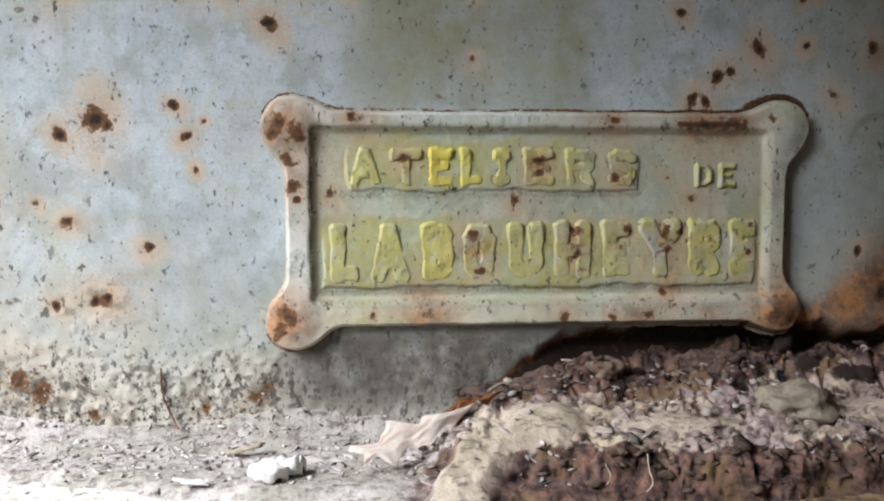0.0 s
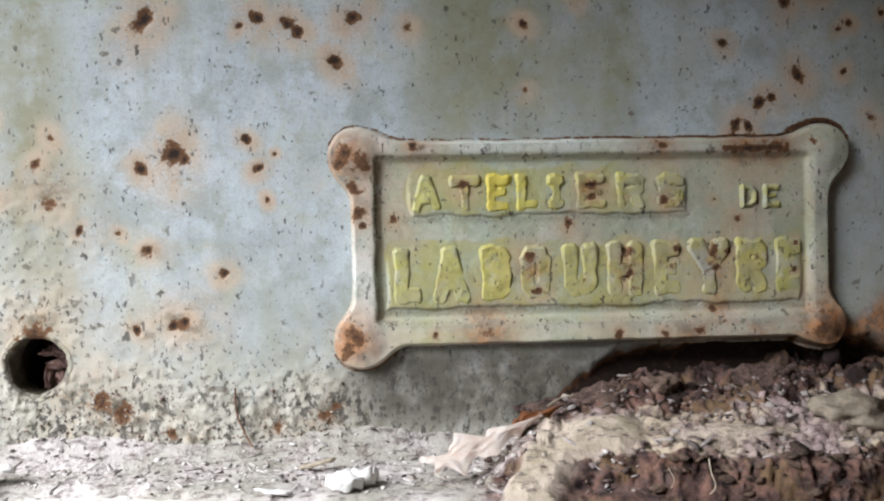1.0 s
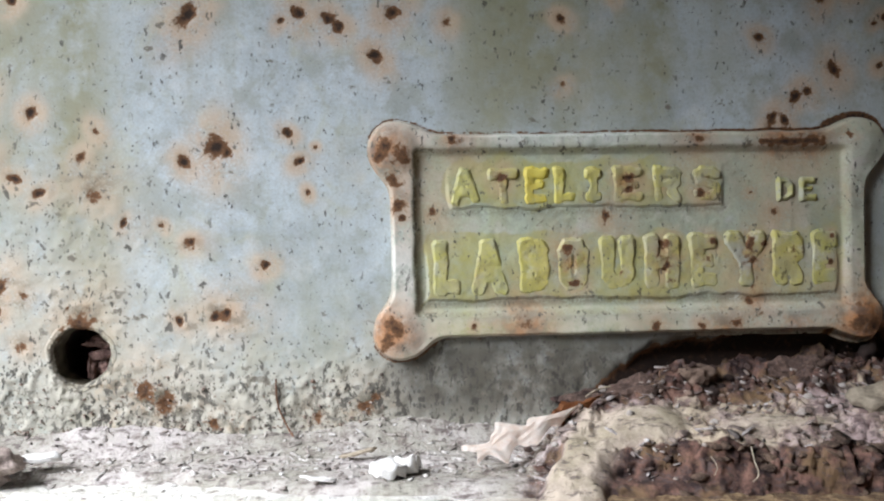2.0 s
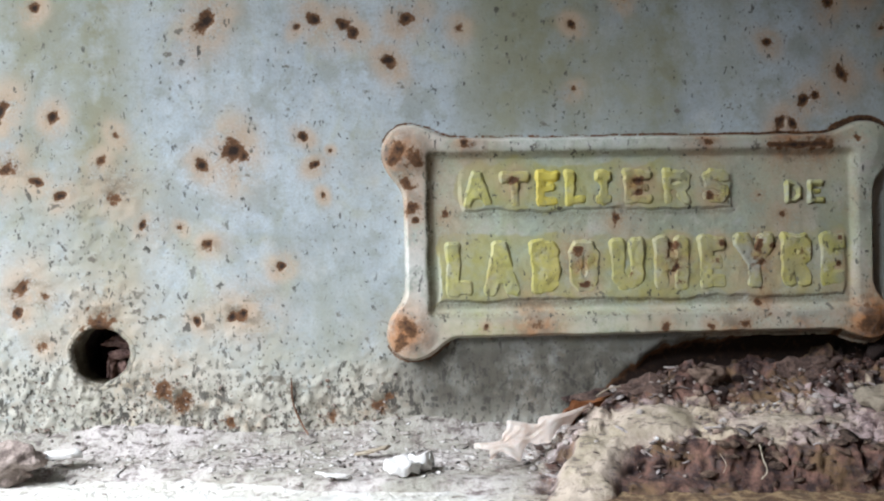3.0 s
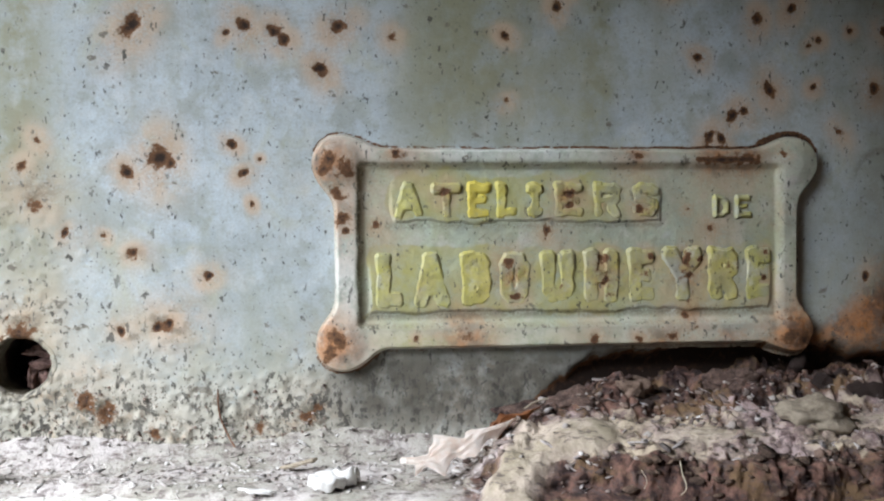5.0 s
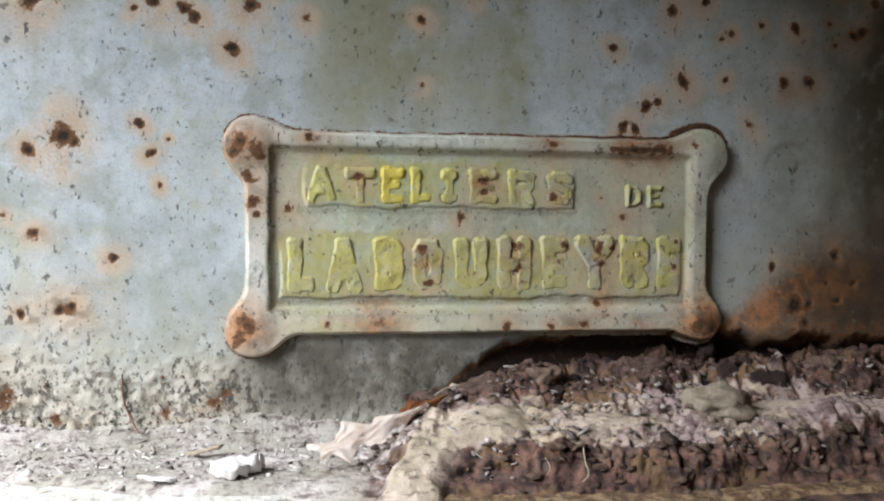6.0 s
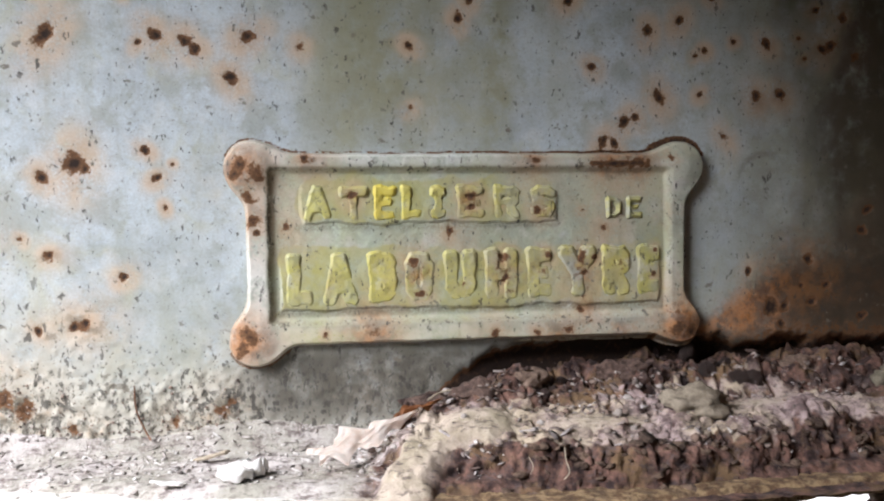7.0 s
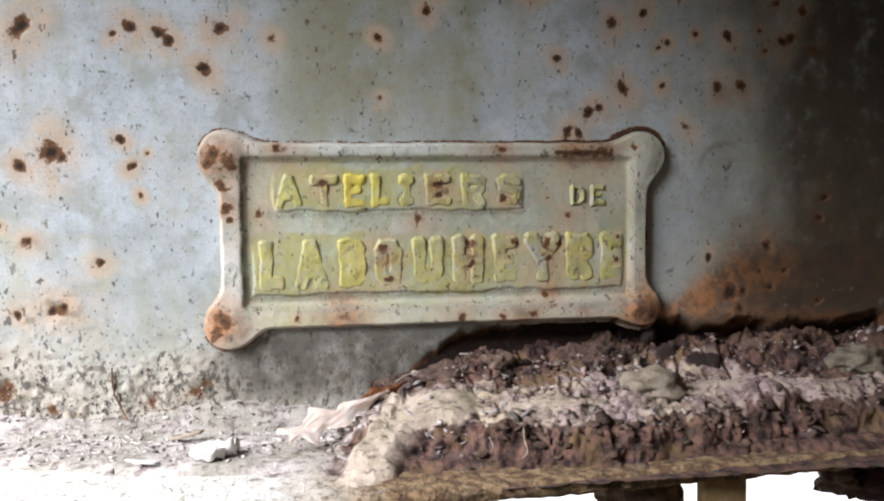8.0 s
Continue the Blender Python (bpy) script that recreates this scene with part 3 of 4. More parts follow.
def build_plate():
    xs, zs = np.arange(-0.156, 0.1641, 0.0006), np.arange(0.424, 0.5761, 0.0006)
    X, Z = np.meshgrid(xs, zs)
    out, wob = plate_outline(X, Z), 0.0011 * (fbm(X * 120, Z * 120, 3, 11) - 0.5)
    inner = box_sdf(X, Z, -0.1215, 0.1285, 0.4570, 0.5512, 0.004) + wob
    high = 0.0075 * (1 - step(-0.0022, 0.0006, out))
    well = 0.0034 * (1 - step(-0.0048, 0.0008, inner))
    ear = np.zeros_like(X)
    for x, z, r in EARS:
        ear = np.maximum(ear, 0.0022 * (1 - step(0.25 * r, 0.95 * r, np.hypot(X - x, Z - z))))
    bow = 0.0008 * (fbm(X * 25, Z * 25, 3, 8) - 0.5) + 0.0005 * (fbm(X * 300, Z * 300, 3, 12) - 0.5)
    Y = 0.5513 - high - ear + well + bow * (high > 0.001)
    rust, halo = stains(X, Z, RUST_PLATE + RUST_LETTERS, spots("-60 452 10, 72 472 9, 74 455 8, 132 460 14, 128 446 14, -134 551 10, -127 547 9, -130 535 7, -129 518 8, -133 449 12, 98 553 14, 85 552 8, 108 553 8, 40 555 8, -96 555 8, 60 450 9, -10 512 6, -110 515 6, 86 512 7, 15 450 7"))
    rust = np.maximum(rust, 0.75 * np.exp(-((Z - 0.4505) / 0.004) ** 2) * np.exp(-((X - 0.135) / 0.012) ** 2))
    rag = 0.018 * (fbm(X * 55, Z * 55, 5, 93) - 0.5)
    strip = np.minimum(box_sdf(X, Z, -0.1015, 0.056, 0.5165, 0.5455), box_sdf(X, Z, -0.1155, 0.1205, 0.4655, 0.5035)) + rag
    rows_ = 1 - step(-0.0012, 0.0012, strip)
    raised = 1 - step(-0.0010, 0.0008, strip - 0.62 * rag)
    Y = Y - 0.0012 * raised * (1 - np.maximum(step(0.525, 0.543, Z), step(0.485, 0.502, Z) * (1 - step(0.51, 0.512, Z))))
    moss_shade = np.clip(0.32 + 1.25 * rows_ * (1 - 0.35 * step(0.0, 0.1, X)) * (1 - 0.55 * np.maximum(step(0.532, 0.546, Z), step(0.492, 0.504, Z) * (1 - step(0.51, 0.512, Z)))), 0, 1) * (0.35 + 1.0 * fbm(X * 40, Z * 40, 3, 3)) * step(-0.002, 0.002, -inner)
    rust = rust * 0.80
    rust = np.maximum(rust, (0.45 + 0.75 * fbm(X * 120, Z * 300, 3, 61)) * np.exp(-((Z - 0.5528) / 0.0024) ** 2) * step(0.070, 0.080, X) * (1 - step(0.108, 0.117, X)))
    wash = np.zeros_like(X)
    for x, z, size, much in ((-0.137, 0.550, 0.015, 0.75), (-0.136, 0.449, 0.015, 0.8), (0.137, 0.450, 0.020, 0.9), (0.088, 0.553, 0.012, 0.7), (0.106, 0.553, 0.012, 0.7), (0.040, 0.554, 0.010, 0.5), (-0.098, 0.556, 0.010, 0.5), (0.055, 0.448, 0.014, 0.55), (0.095, 0.446, 0.014, 0.5), (-0.060, 0.451, 0.018, 0.6), (0.074, 0.462, 0.009, 0.5), (-0.129, 0.522, 0.010, 0.45), (-0.134, 0.538, 0.009, 0.45), (0.072, 0.488, 0.012, 0.5), (0.025, 0.485, 0.013, 0.4), (-0.034, 0.486, 0.012, 0.4), (0.128, 0.520, 0.012, 0.35), (0.020, 0.528, 0.009, 0.35)):
        wash = np.maximum(wash, much * np.exp(-((X - x) ** 2 + (Z - z) ** 2) / size ** 2))
    moss_shade = np.clip(moss_shade + (0.9 * np.exp(-((Z - 0.450) / 0.008) ** 2) * (1 - step(-0.03, 0.10, X)) + 0.35 * step(0.553, 0.558, Z) * step(0.0, 0.05, X)) * (0.3 + fbm(X * 50, Z * 50, 3, 44)) * step(-0.125, -0.105, X), 0, 1)
    white = (1 - 0.75 * step(-0.06, 0.10, X)) * step(-0.0005, 0.003, inner) * (0.50 + 0.85 * np.exp(-((X + 0.128) / 0.010) ** 2) + 0.3 * (Z > 0.548)) * (0.5 + fbm(X * 45, Z * 45, 3, 91))
    # Border and rim lines; the stronger left inner one paints the bar's shadow.
    seam_shade = (0.25 + 0.6 * (X < -0.11)) * np.exp(-((inner + 0.001) / 0.0014) ** 2) * (0.3 + 1.2 * fbm(X * 60, Z * 60, 2, 17)) + 0.6 * np.exp(-((out - 0.0006) / 0.0012) ** 2)
    # Shadow lines painted on the plate just below both letter rows.
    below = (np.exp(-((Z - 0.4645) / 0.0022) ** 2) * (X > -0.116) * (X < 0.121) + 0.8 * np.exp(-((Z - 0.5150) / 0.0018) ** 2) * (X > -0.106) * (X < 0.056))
    seam_shade = seam_shade + 0.5 * below
    grime = 0.15 + 0.35 * step(-0.0015, 0.0005, out) + 0.3 * np.exp(-(inner / 0.003) ** 2)
    mid = lambda A: (A[:-1, :-1] + A[1:, 1:]) / 2
    return grid_mesh("plate_body", X, Y, Z, mid(out) < 0.0022, dict(rust=rust, halo=halo, moss_shade=moss_shade, grime=grime, seam_shade=np.clip(seam_shade, 0, 1), wash=wash, white=np.clip(white, 0, 1)))


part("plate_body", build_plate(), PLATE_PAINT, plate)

# Letter strokes in a unit box: polylines as "x,y x,y ...", one stroke after another.
STROKES = {
    "A": "0.08,0 0.5,1 0.92,0; 0.25,0.3 0.75,0.3",
    "T": "0,0.93 1,0.93; 0.5,0.93 0.5,0",
    "E": "0.1,0 0.1,1; 0.1,0.95 1,0.95; 0.1,0.5 0.8,0.5; 0.1,0.05 1,0.05",
    "L": "0.12,0 0.12,1; 0.12,0.06 1,0.06",
    "I": "0.5,0 0.5,1; 0.2,0.95 0.8,0.95; 0.2,0.05 0.8,0.05",
    "R": "0.1,0 0.1,1; 0.1,0.95 0.7,0.95 0.92,0.85 0.92,0.62 0.7,0.5 0.1,0.5; 0.5,0.5 0.95,0",
    "S": "0.95,0.85 0.7,0.95 0.3,0.95 0.08,0.82 0.12,0.6 0.88,0.4 0.92,0.18 0.7,0.05 0.3,0.05 0.05,0.15",
    "D": "0.1,0 0.1,1; 0.1,0.95 0.6,0.95 0.92,0.75 0.92,0.25 0.6,0.05 0.1,0.05",
    "B": "0.1,0 0.1,1; 0.1,0.95 0.7,0.95 0.9,0.85 0.9,0.63 0.7,0.52 0.1,0.52; 0.7,0.52 0.95,0.4 0.95,0.18 0.7,0.05 0.1,0.05",
    "O": "0.3,0.95 0.7,0.95 0.93,0.78 0.93,0.22 0.7,0.05 0.3,0.05 0.07,0.22 0.07,0.78 0.3,0.95",
    "U": "0.08,1 0.08,0.22 0.3,0.05 0.7,0.05 0.92,0.22 0.92,1",
    "H": "0.1,0 0.1,1; 0.9,0 0.9,1; 0.1,0.5 0.9,0.5",
    "Y": "0.02,1 0.5,0.5 0.98,1; 0.5,0.5 0.5,0",
}


def build_letter(ch, x0, x1, z0, z1, half, seed, fade, bright=0.0):
    """One cast letter, worn round, with sloping sides."""
    pad = 0.0016
    xs, zs = np.arange(x0 - pad, x1 + pad, 0.00045), np.arange(z0 - pad, z1 + pad, 0.00045)
    X, Z = np.meshgrid(xs, zs)
    d = np.full(X.shape, 1.0)
    w, h = x1 - x0 - 2 * half, z1 - z0 - 2 * half
    for stroke in STROKES[ch].split(";"):
        pts = [tuple(float(v) for v in p.split(",")) for p in stroke.split()]
        for (ax, az), (bx, bz) in zip(pts, pts[1:]):
            ax, bx = x0 + half + ax * w, x0 + half + bx * w
            az, bz = z0 + half + az * h, z0 + half + bz * h
            lx, lz = bx - ax, bz - az
            t = np.clip(((X - ax) * lx + (Z - az) * lz) / (lx * lx + lz * lz), 0, 1)
            px, pz = np.abs(X - ax - t * lx), np.abs(Z - az - t * lz)
            d = np.minimum(d, np.maximum(np.maximum(px, pz), np.hypot(px, pz) * 0.88) - half)
    d = d + 0.0024 * (fbm(X * 200, Z * 200, 4, seed) - 0.5)
    worn = 0.0014 * (fbm(X * 140, Z * 140, 3, seed + 5) - 0.5)
    Y = PLATE_Y + 0.0040 - (0.0023 + worn) * (1 - step(-0.0022, 0.0009, d))
    rust, halo = stains(X, Z, RUST_PLATE + RUST_LETTERS, spots("-32 485 14, 20 488 14, 70 488 13, 1 530 12, 45 525 10, 46 488 10, -72 532 9, -95 485 7, 96 490 9, -5 480 7, 25 475 8"))
    rust, halo, moss_shade = rust * 0.8, halo * 0.5, 0.6 * fbm(X * 60, Z * 60, 3, 2)
    wash = np.zeros_like(X)
    for x, z, size, much in ((-0.033, 0.485, 0.012, 0.7), (0.020, 0.488, 0.012, 0.7), (0.070, 0.487, 0.012, 0.7), (0.000, 0.530, 0.010, 0.75), (0.044, 0.526, 0.010, 0.6), (-0.072, 0.532, 0.009, 0.6), (0.045, 0.490, 0.009, 0.5), (-0.085, 0.480, 0.008, 0.35)):
        wash = np.maximum(wash, 0.68 * much * np.exp(-((X - x) ** 2 + (Z - z) ** 2) / size ** 2))
    # Right and lower slopes painted darker: the letters' shaded sides, with some dirt.
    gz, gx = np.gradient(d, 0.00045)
    seam_shade = step(-0.0014, 0.0003, d) * step(-0.1, 0.8, 0.8 * gx - 0.75 * gz) * (0.6 + 0.8 * fbm(X * 90, Z * 90, 2, 4))
    mid = lambda A: (A[:-1, :-1] + A[1:, 1:]) / 2
    return grid_mesh("letter", X, Y, Z, mid(d) < 0.0009, dict(rust=rust, halo=halo, moss_shade=moss_shade, grime=0.15 + 0 * X, fade=fade * step(0.30, 0.62, fbm(X * 70, Z * 70, 4, seed + 9)), bright=bright + 0 * X, seam_shade=seam_shade, wash=wash))


def row(text, spans, fades, z_left, z_right, height, half, seed):
    for n, (ch, (a, b), fade) in enumerate(zip(text, spans, fades)):
        x0, x1 = -0.113 + (a - 795) * 0.0003264, -0.113 + (b - 795) * 0.0003264
        z0 = z_left + (z_right - z_left) * (x0 + 0.113) / 0.235
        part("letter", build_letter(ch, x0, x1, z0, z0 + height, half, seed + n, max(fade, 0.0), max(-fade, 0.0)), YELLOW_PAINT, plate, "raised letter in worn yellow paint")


row("ATELIERS", ((826, 892), (896, 953), (957, 1004), (1008, 1054), (1060, 1104), (1111, 1172), (1180, 1243), (1252, 1312)), (0.2, 0.5, -0.6, -0.3, -0.12, 0.35, 0.3, 0.4), 0.5185, 0.5175, 0.0225, 0.0037, 20)
row("DE", ((1403, 1440), (1445, 1478)), (0.8, 0.7), 0.5185, 0.5182, 0.0145, 0.0019, 40)
row("LABOUHEYRE", ((795, 852), (858, 938), (944, 1008), (1012, 1078), (1086, 1158), (1162, 1240), (1245, 1302), (1310, 1388), (1391, 1458), (1462, 1516)), (0.1, 0.25, -0.12, 0.4, 0.1, 0.35, 0.25, 0.7, -0.12, 0.4), 0.4670, 0.4700, 0.0330, 0.0053, 60)


# ---- dirt on the flange ----
DOMES = ((-0.022, 0.492, 0.030, 0.016, 0.392, 0.0105), (-0.002, 0.503, 0.034, 0.022, 0.400, 0.0115), (0.060, 0.488, 0.030, 0.013, 0.402, 0.0055), (0.185, 0.502, 0.034, 0.012, 0.406, 0.0050))


def heap(X, Y):
    """Height of the dirt over the flange, and its dust colour with painted shade."""
    back = np.interp(X, (-0.46, -0.25, -0.20, -0.17, -0.127, -0.07, 0.0), (0.515, 0.498, 0.479, 0.470, 0.463, 0.455, 0.45)) + 0.006 * (fbm(X * 70, Y * 40, 3, 1) - 0.5)
    thin = 0.3775 + 0.0065 * step(-0.004, 0.010, Y - back) + 0.0025 * step(0.52, 0.55, Y)
    front = np.interp(X, (-0.06, -0.045, -0.02, 0.04, 0.09, 0.15, 0.23, 0.32), (0.480, 0.474, 0.466, 0.452, 0.448, 0.462, 0.468, 0.47)) + 0.018 * (fbm(X * 50, Y * 50, 4, 6) - 0.5)
    grow = step(-0.075, -0.030, X + 0.35 * (0.505 - Y) * (Y < 0.505) - 0.02 * step(0.505, 0.55, Y))
    top = 0.4015 + 0.010 * step(0.45, 0.53, Y) + 0.004 * step(0.05, 0.25, X) + 0.003 * step(0.52, 0.545, Y) * step(0, 0.05, X)
    rise = 0.55 * step(-0.003, 0.006, Y - front) + 0.45 * step(0.0, 0.020, Y - front + 0.02 * (fbm(X * 90, Y * 90, 3, 15) - 0.5))
    lump = 0.013 * (fbm(X * 42, Y * 42, 4, 3) - 0.5) + 0.008 * (np.abs(fbm(X * 110, Y * 110, 3, 4) - 0.5) - 0.12)
    dusty = np.zeros_like(X)
    z = thin + grow * rise * (top - thin + lump) + 0.0022 * (fbm(X * 130, Y * 130, 4, 8) - 0.5)
    dust = 1 - grow * (1 - step(0.002, 0.020, Y - front + 0.025 * (fbm(X * 80, Y * 80, 3, 16) - 0.5))) - 0.5 * grow * step(0.525, 0.545, Y)
    crevice = np.exp(-((fbm(X * 75, Y * 75, 4, 21) - 0.5) / 0.035) ** 2)
    z = z - grow * rise * 0.005 * crevice + (0.004 + 0.014 * fbm(X * 35, Y * 8, 3, 27)) * (1 - step(0.0, 0.026, 0.553 - Y)) ** 2 * (1 - grow)
    dust = dust - 0.55 * grow * crevice
    # broken ridge of clods against the web, less dusty and darker
    ridge = grow * step(0.516, 0.536, Y + 0.014 * (fbm(X * 60, Y * 60, 3, 75) - 0.5)) * step(-0.03, 0.02, X)
    z = z + ridge * (0.002 + 0.030 * np.clip(fbm(X * 48, Y * 70, 4, 76) - 0.30, 0, 1) + 0.008 * np.abs(fbm(X * 150, Y * 150, 3, 77) - 0.5))
    dust = dust - 0.75 * ridge - 0.55 * grow * step(0.497, 0.515, Y) * step(0.40, 0.55, fbm(X * 38, Y * 38, 4, 78))
    # Less dust colour in the far back corner, painting its shade.
    dust = dust - 0.9 * grow * step(0.19, 0.27, X + 0.04 * (fbm(X * 50, Y * 50, 3, 79) - 0.5)) * step(0.487, 0.505, Y)
    fine = 0.0028 * (fbm(X * 110, Y * 110, 5, 63) - 0.5)
    # tongue of dry dust running down to the flange at the near end of the heap
    lobe = (1 - step(0.008, 0.021, np.abs(X + 0.043 - 0.5 * (Y - 0.47)) + 0.012 * (fbm(X * 60, Y * 60, 3, 66) - 0.5))) * (1 - step(0.50, 0.52, Y))
    flow = 0.3785 + 0.0235 * step(0.430, 0.492, Y) + 2 * fine
    z, dust, dusty = np.maximum(z, z * (1 - lobe) + flow * lobe), dust * (1 - lobe) + lobe, np.maximum(dusty, lobe)
    for x, y, rx, ry, foot, tall in DOMES:
        far = np.hypot((X - x) / rx, (Y - y) / ry) * (1 + 0.85 * (fbm(X * 45, Y * 45, 4, 61) - 0.5))
        dome = foot + tall * np.clip(1 - far * far, -9, 1) + fine
        h = np.clip(0.5 + 0.5 * (dome - z) / 0.004, 0, 1)
        z = z * (1 - h) + dome * h + 0.004 * h * (1 - h)
        dust, dusty = dust * (1 - h) + h, np.maximum(dusty, h)
    return z, np.clip(dust, 0, 1), 1 - grow, dusty


def build_heap():
    X, Y = np.meshgrid(np.arange(-0.46, 0.3121, 0.0012), np.arange(0.425, 0.5651, 0.0012))
    Z, dust, pale, dusty = heap(X, Y)
    shove = (1 - dust) * (1 - pale) * (1 - dusty)
    Y = Y + shove * (0.007 * (fbm(X * 85, Z * 240, 4, 41) - 0.5) + 0.006 * (fbm(X * 260, Z * 420, 3, 42) - 0.5))
    return grid_mesh("dirt_heap", X, Y, Z, None, dict(dust=dust, pale=pale, dusty=dusty))


tagged(part("dirt_heap", build_heap(), SOIL), "crumbly brown dirt piled on the girder flange", "dirt", kind="stuff")

bm = bmesh.new()
bmesh.ops.create_icosphere(bm, subdivisions=1, radius=1)
BALL = np.array([v.co[:] for v in bm.verts])
BALL_F = np.array([[v.index for v in f.verts] for f in bm.faces])
bm.free()


def scatter(name, count, place, size, seed, flat=(0.35, 0.9), narrow=(0.5, 1.1)):
    """Many small crumbs in one mesh."""
    rng = np.random.RandomState(seed)
    V, F, base = [], [], 0
    for k in range(count):
        x, y, z = place(rng)
        r = size(rng)
        s = np.array([1, rng.uniform(*narrow), rng.uniform(*flat)]) * r
        turn = np.array(Euler((rng.uniform(-0.5, 0.5), rng.uniform(-0.5, 0.5), rng.uniform(0, 6.3))).to_matrix())
        p = (BALL * (1 + rng.uniform(-0.38, 0.34, (len(BALL), 1))) * s) @ turn.T + (x, y, z + 0.25 * s[2])
        V.append(p), F.append(BALL_F + base)
        base += len(BALL)
    me = bpy.data.meshes.new(name)
    me.from_pydata(np.concatenate(V).tolist(), [], np.concatenate(F).tolist())
    me.polygons.foreach_set("use_smooth", np.ones(len(me.polygons), bool))
    me.update()
    return me


def on_heap(rng):
    for tries in range(4):
        x, y = rng.uniform(-0.07, 0.31), 0.462 + 0.088 * rng.rand()
        z, dry, thin, dusty = heap(np.array(x), np.array(y))
        if dusty < 0.4 and fbm(np.array(x * 30), np.array(y * 30), 3, 55) > 0.44:
            break
    return x, y, float(z)


def on_ledge(rng):
    x, y = rng.uniform(-0.42, -0.04), 0.475 + 0.075 * rng.rand() ** 0.8
    return x, y, float(heap(np.array(x), np.array(y))[0])


tagged(part("soil_crumbs", scatter("soil_crumbs", 1300, on_heap, lambda r: 0.0004 + 0.0030 * r.rand() ** 5, 3), CRUMBS), "loose crumbs of soil and grit on the dirt", "crumbs", kind="stuff")
tagged(part("grit", scatter("grit", 1500, on_ledge, lambda r: 0.0004 + 0.0020 * r.rand() ** 3, 4, (0.2, 0.6)), GRIT), "fine grit and flakes strewn on the flange", "grit", kind="stuff")


tagged(part("chaff", scatter("chaff", 380, on_ledge, lambda r: 0.0015 + 0.0042 * r.rand() ** 2, 21, (0.06, 0.16), (0.15, 0.45)), GRIT), "flat pale flakes and chaff lying on the flange", "chaff", kind="stuff")
tagged(part("leaf_litter", scatter("leaf_litter", 420, on_heap, lambda r: 0.0015 + 0.0050 * r.rand() ** 2, 22, (0.06, 0.18), (0.15, 0.5)), LITTER), "flat scraps of leaf litter on the dirt", "litter", kind="stuff")


def on_front(rng):
    x = rng.uniform(0.0, 0.31)
    y = float(np.interp(x, (-0.03, 0.04, 0.09, 0.15, 0.23, 0.31), (0.441, 0.452, 0.448, 0.462, 0.468, 0.47))) + rng.uniform(-0.006, 0.014)
    return x, y, float(heap(np.array(x), np.array(y))[0]) - 0.001


tagged(part("front_clods", scatter("front_clods", 520, on_front, lambda r: 0.0006 + 0.0062 * r.rand() ** 4, 9, (0.2, 0.5), (0.4, 1.2)), CLOD), "broken dark clods on the face of the dirt", "clods", kind="stuff")


def on_foot(rng):
    x, z = rng.uniform(-0.44, -0.14), 0.396 + 0.030 * rng.rand() ** 2.2
    return x, 0.5498, z if math.hypot(x - HX, z - HZ) > HR + 0.003 else 0.397


tagged(part("clinging_grit", scatter("clinging_grit", 1300, on_foot, lambda r: 0.0003 + 0.0011 * r.rand() ** 3, 14, (0.3, 0.8)), CRUMBS), "grit clinging to the foot of the web", "grit", kind="stuff")


def in_hollow(rng):
    x = rng.uniform(-0.045, 0.31)
    return x, rng.uniform(0.532, 0.562), 0.408 + 0.022 * min(1.0, max(0.05, (x + 0.03) / 0.07)) * rng.rand() ** 2 + 0.004 * (x > 0.12)


shapes = []
for k in range(5):
    bm = bmesh.new()
    bmesh.ops.create_icosphere(bm, subdivisions=3, radius=1)
    for v in bm.verts:
        q = v.co * 1.4 + Vector((k * 2.7, 0, k))
        v.co *= 1 + 0.42 * noise.noise(q) + 0.22 * noise.noise(q * 2.6) + 0.10 * noise.noise(q * 6)
    me = from_bm("clod", bm)
    me.materials.append(SHADED_CLOD)
    shapes.append(me)
rng = np.random.RandomState(12)
for k in range(46):
    x, y, z = in_hollow(rng)
    x = max(x, -0.02 + 0.0008 * k)
    size = rng.uniform(0.0030, 0.0095)
    ob = tagged(new("clod", shapes[k % 5]), "crumbling clod of earth under the plate, darkened for the hollow's shade", "clod", "clods under the plate")
    ob.matrix_world = pose(x, y - 0.006, z - 0.003, *rng.uniform(0, 360, 3)) @ Matrix.Diagonal((size, size * 0.85, size * 0.7, 1))
tagged(part("shaded_clods", scatter("shaded_clods", 700, in_hollow, lambda r: 0.0007 + 0.0032 * r.rand() ** 3, 8, (0.25, 0.6)), SHADED_CLOD), "clods packed under the plate, darkened for the hollow's shade", "clods", kind="stuff")


def stone(x, y, z, sx, sy, sz, mat, label, seed, name="stone"):
    bm = bmesh.new()
    bmesh.ops.create_icosphere(bm, subdivisions=4, radius=1)
    for v in bm.verts:
        q = v.co * 1.3 + Vector((seed * 3.1, seed, 0))
        v.co *= 1 + 0.42 * noise.noise(q) + 0.30 * noise.noise(q * 2.3) - 0.20 * abs(noise.noise(q * 4)) + 0.10 * noise.noise(q * 8)
        v.co = Vector((v.co.x * sx + x, v.co.y * sy + y, v.co.z * sz + z))
    return tagged(part(name, bm, mat), label, "stone")


stone(0.124, 0.497, 0.410, 0.020, 0.016, 0.010, EARTH, "rounded olive-grey clod of dry earth on the dirt", 1)
stone(0.266, 0.511, 0.417, 0.018, 0.015, 0.012, STONE, "dusty grey stone half sunk in the dirt", 2)
stone(HX + 0.008, 0.568, HZ + 0.006, 0.011, 0.006, 0.0035, HOLE_RUST, "flaking brown rust inside the bolt hole", 14, "rust_flake")
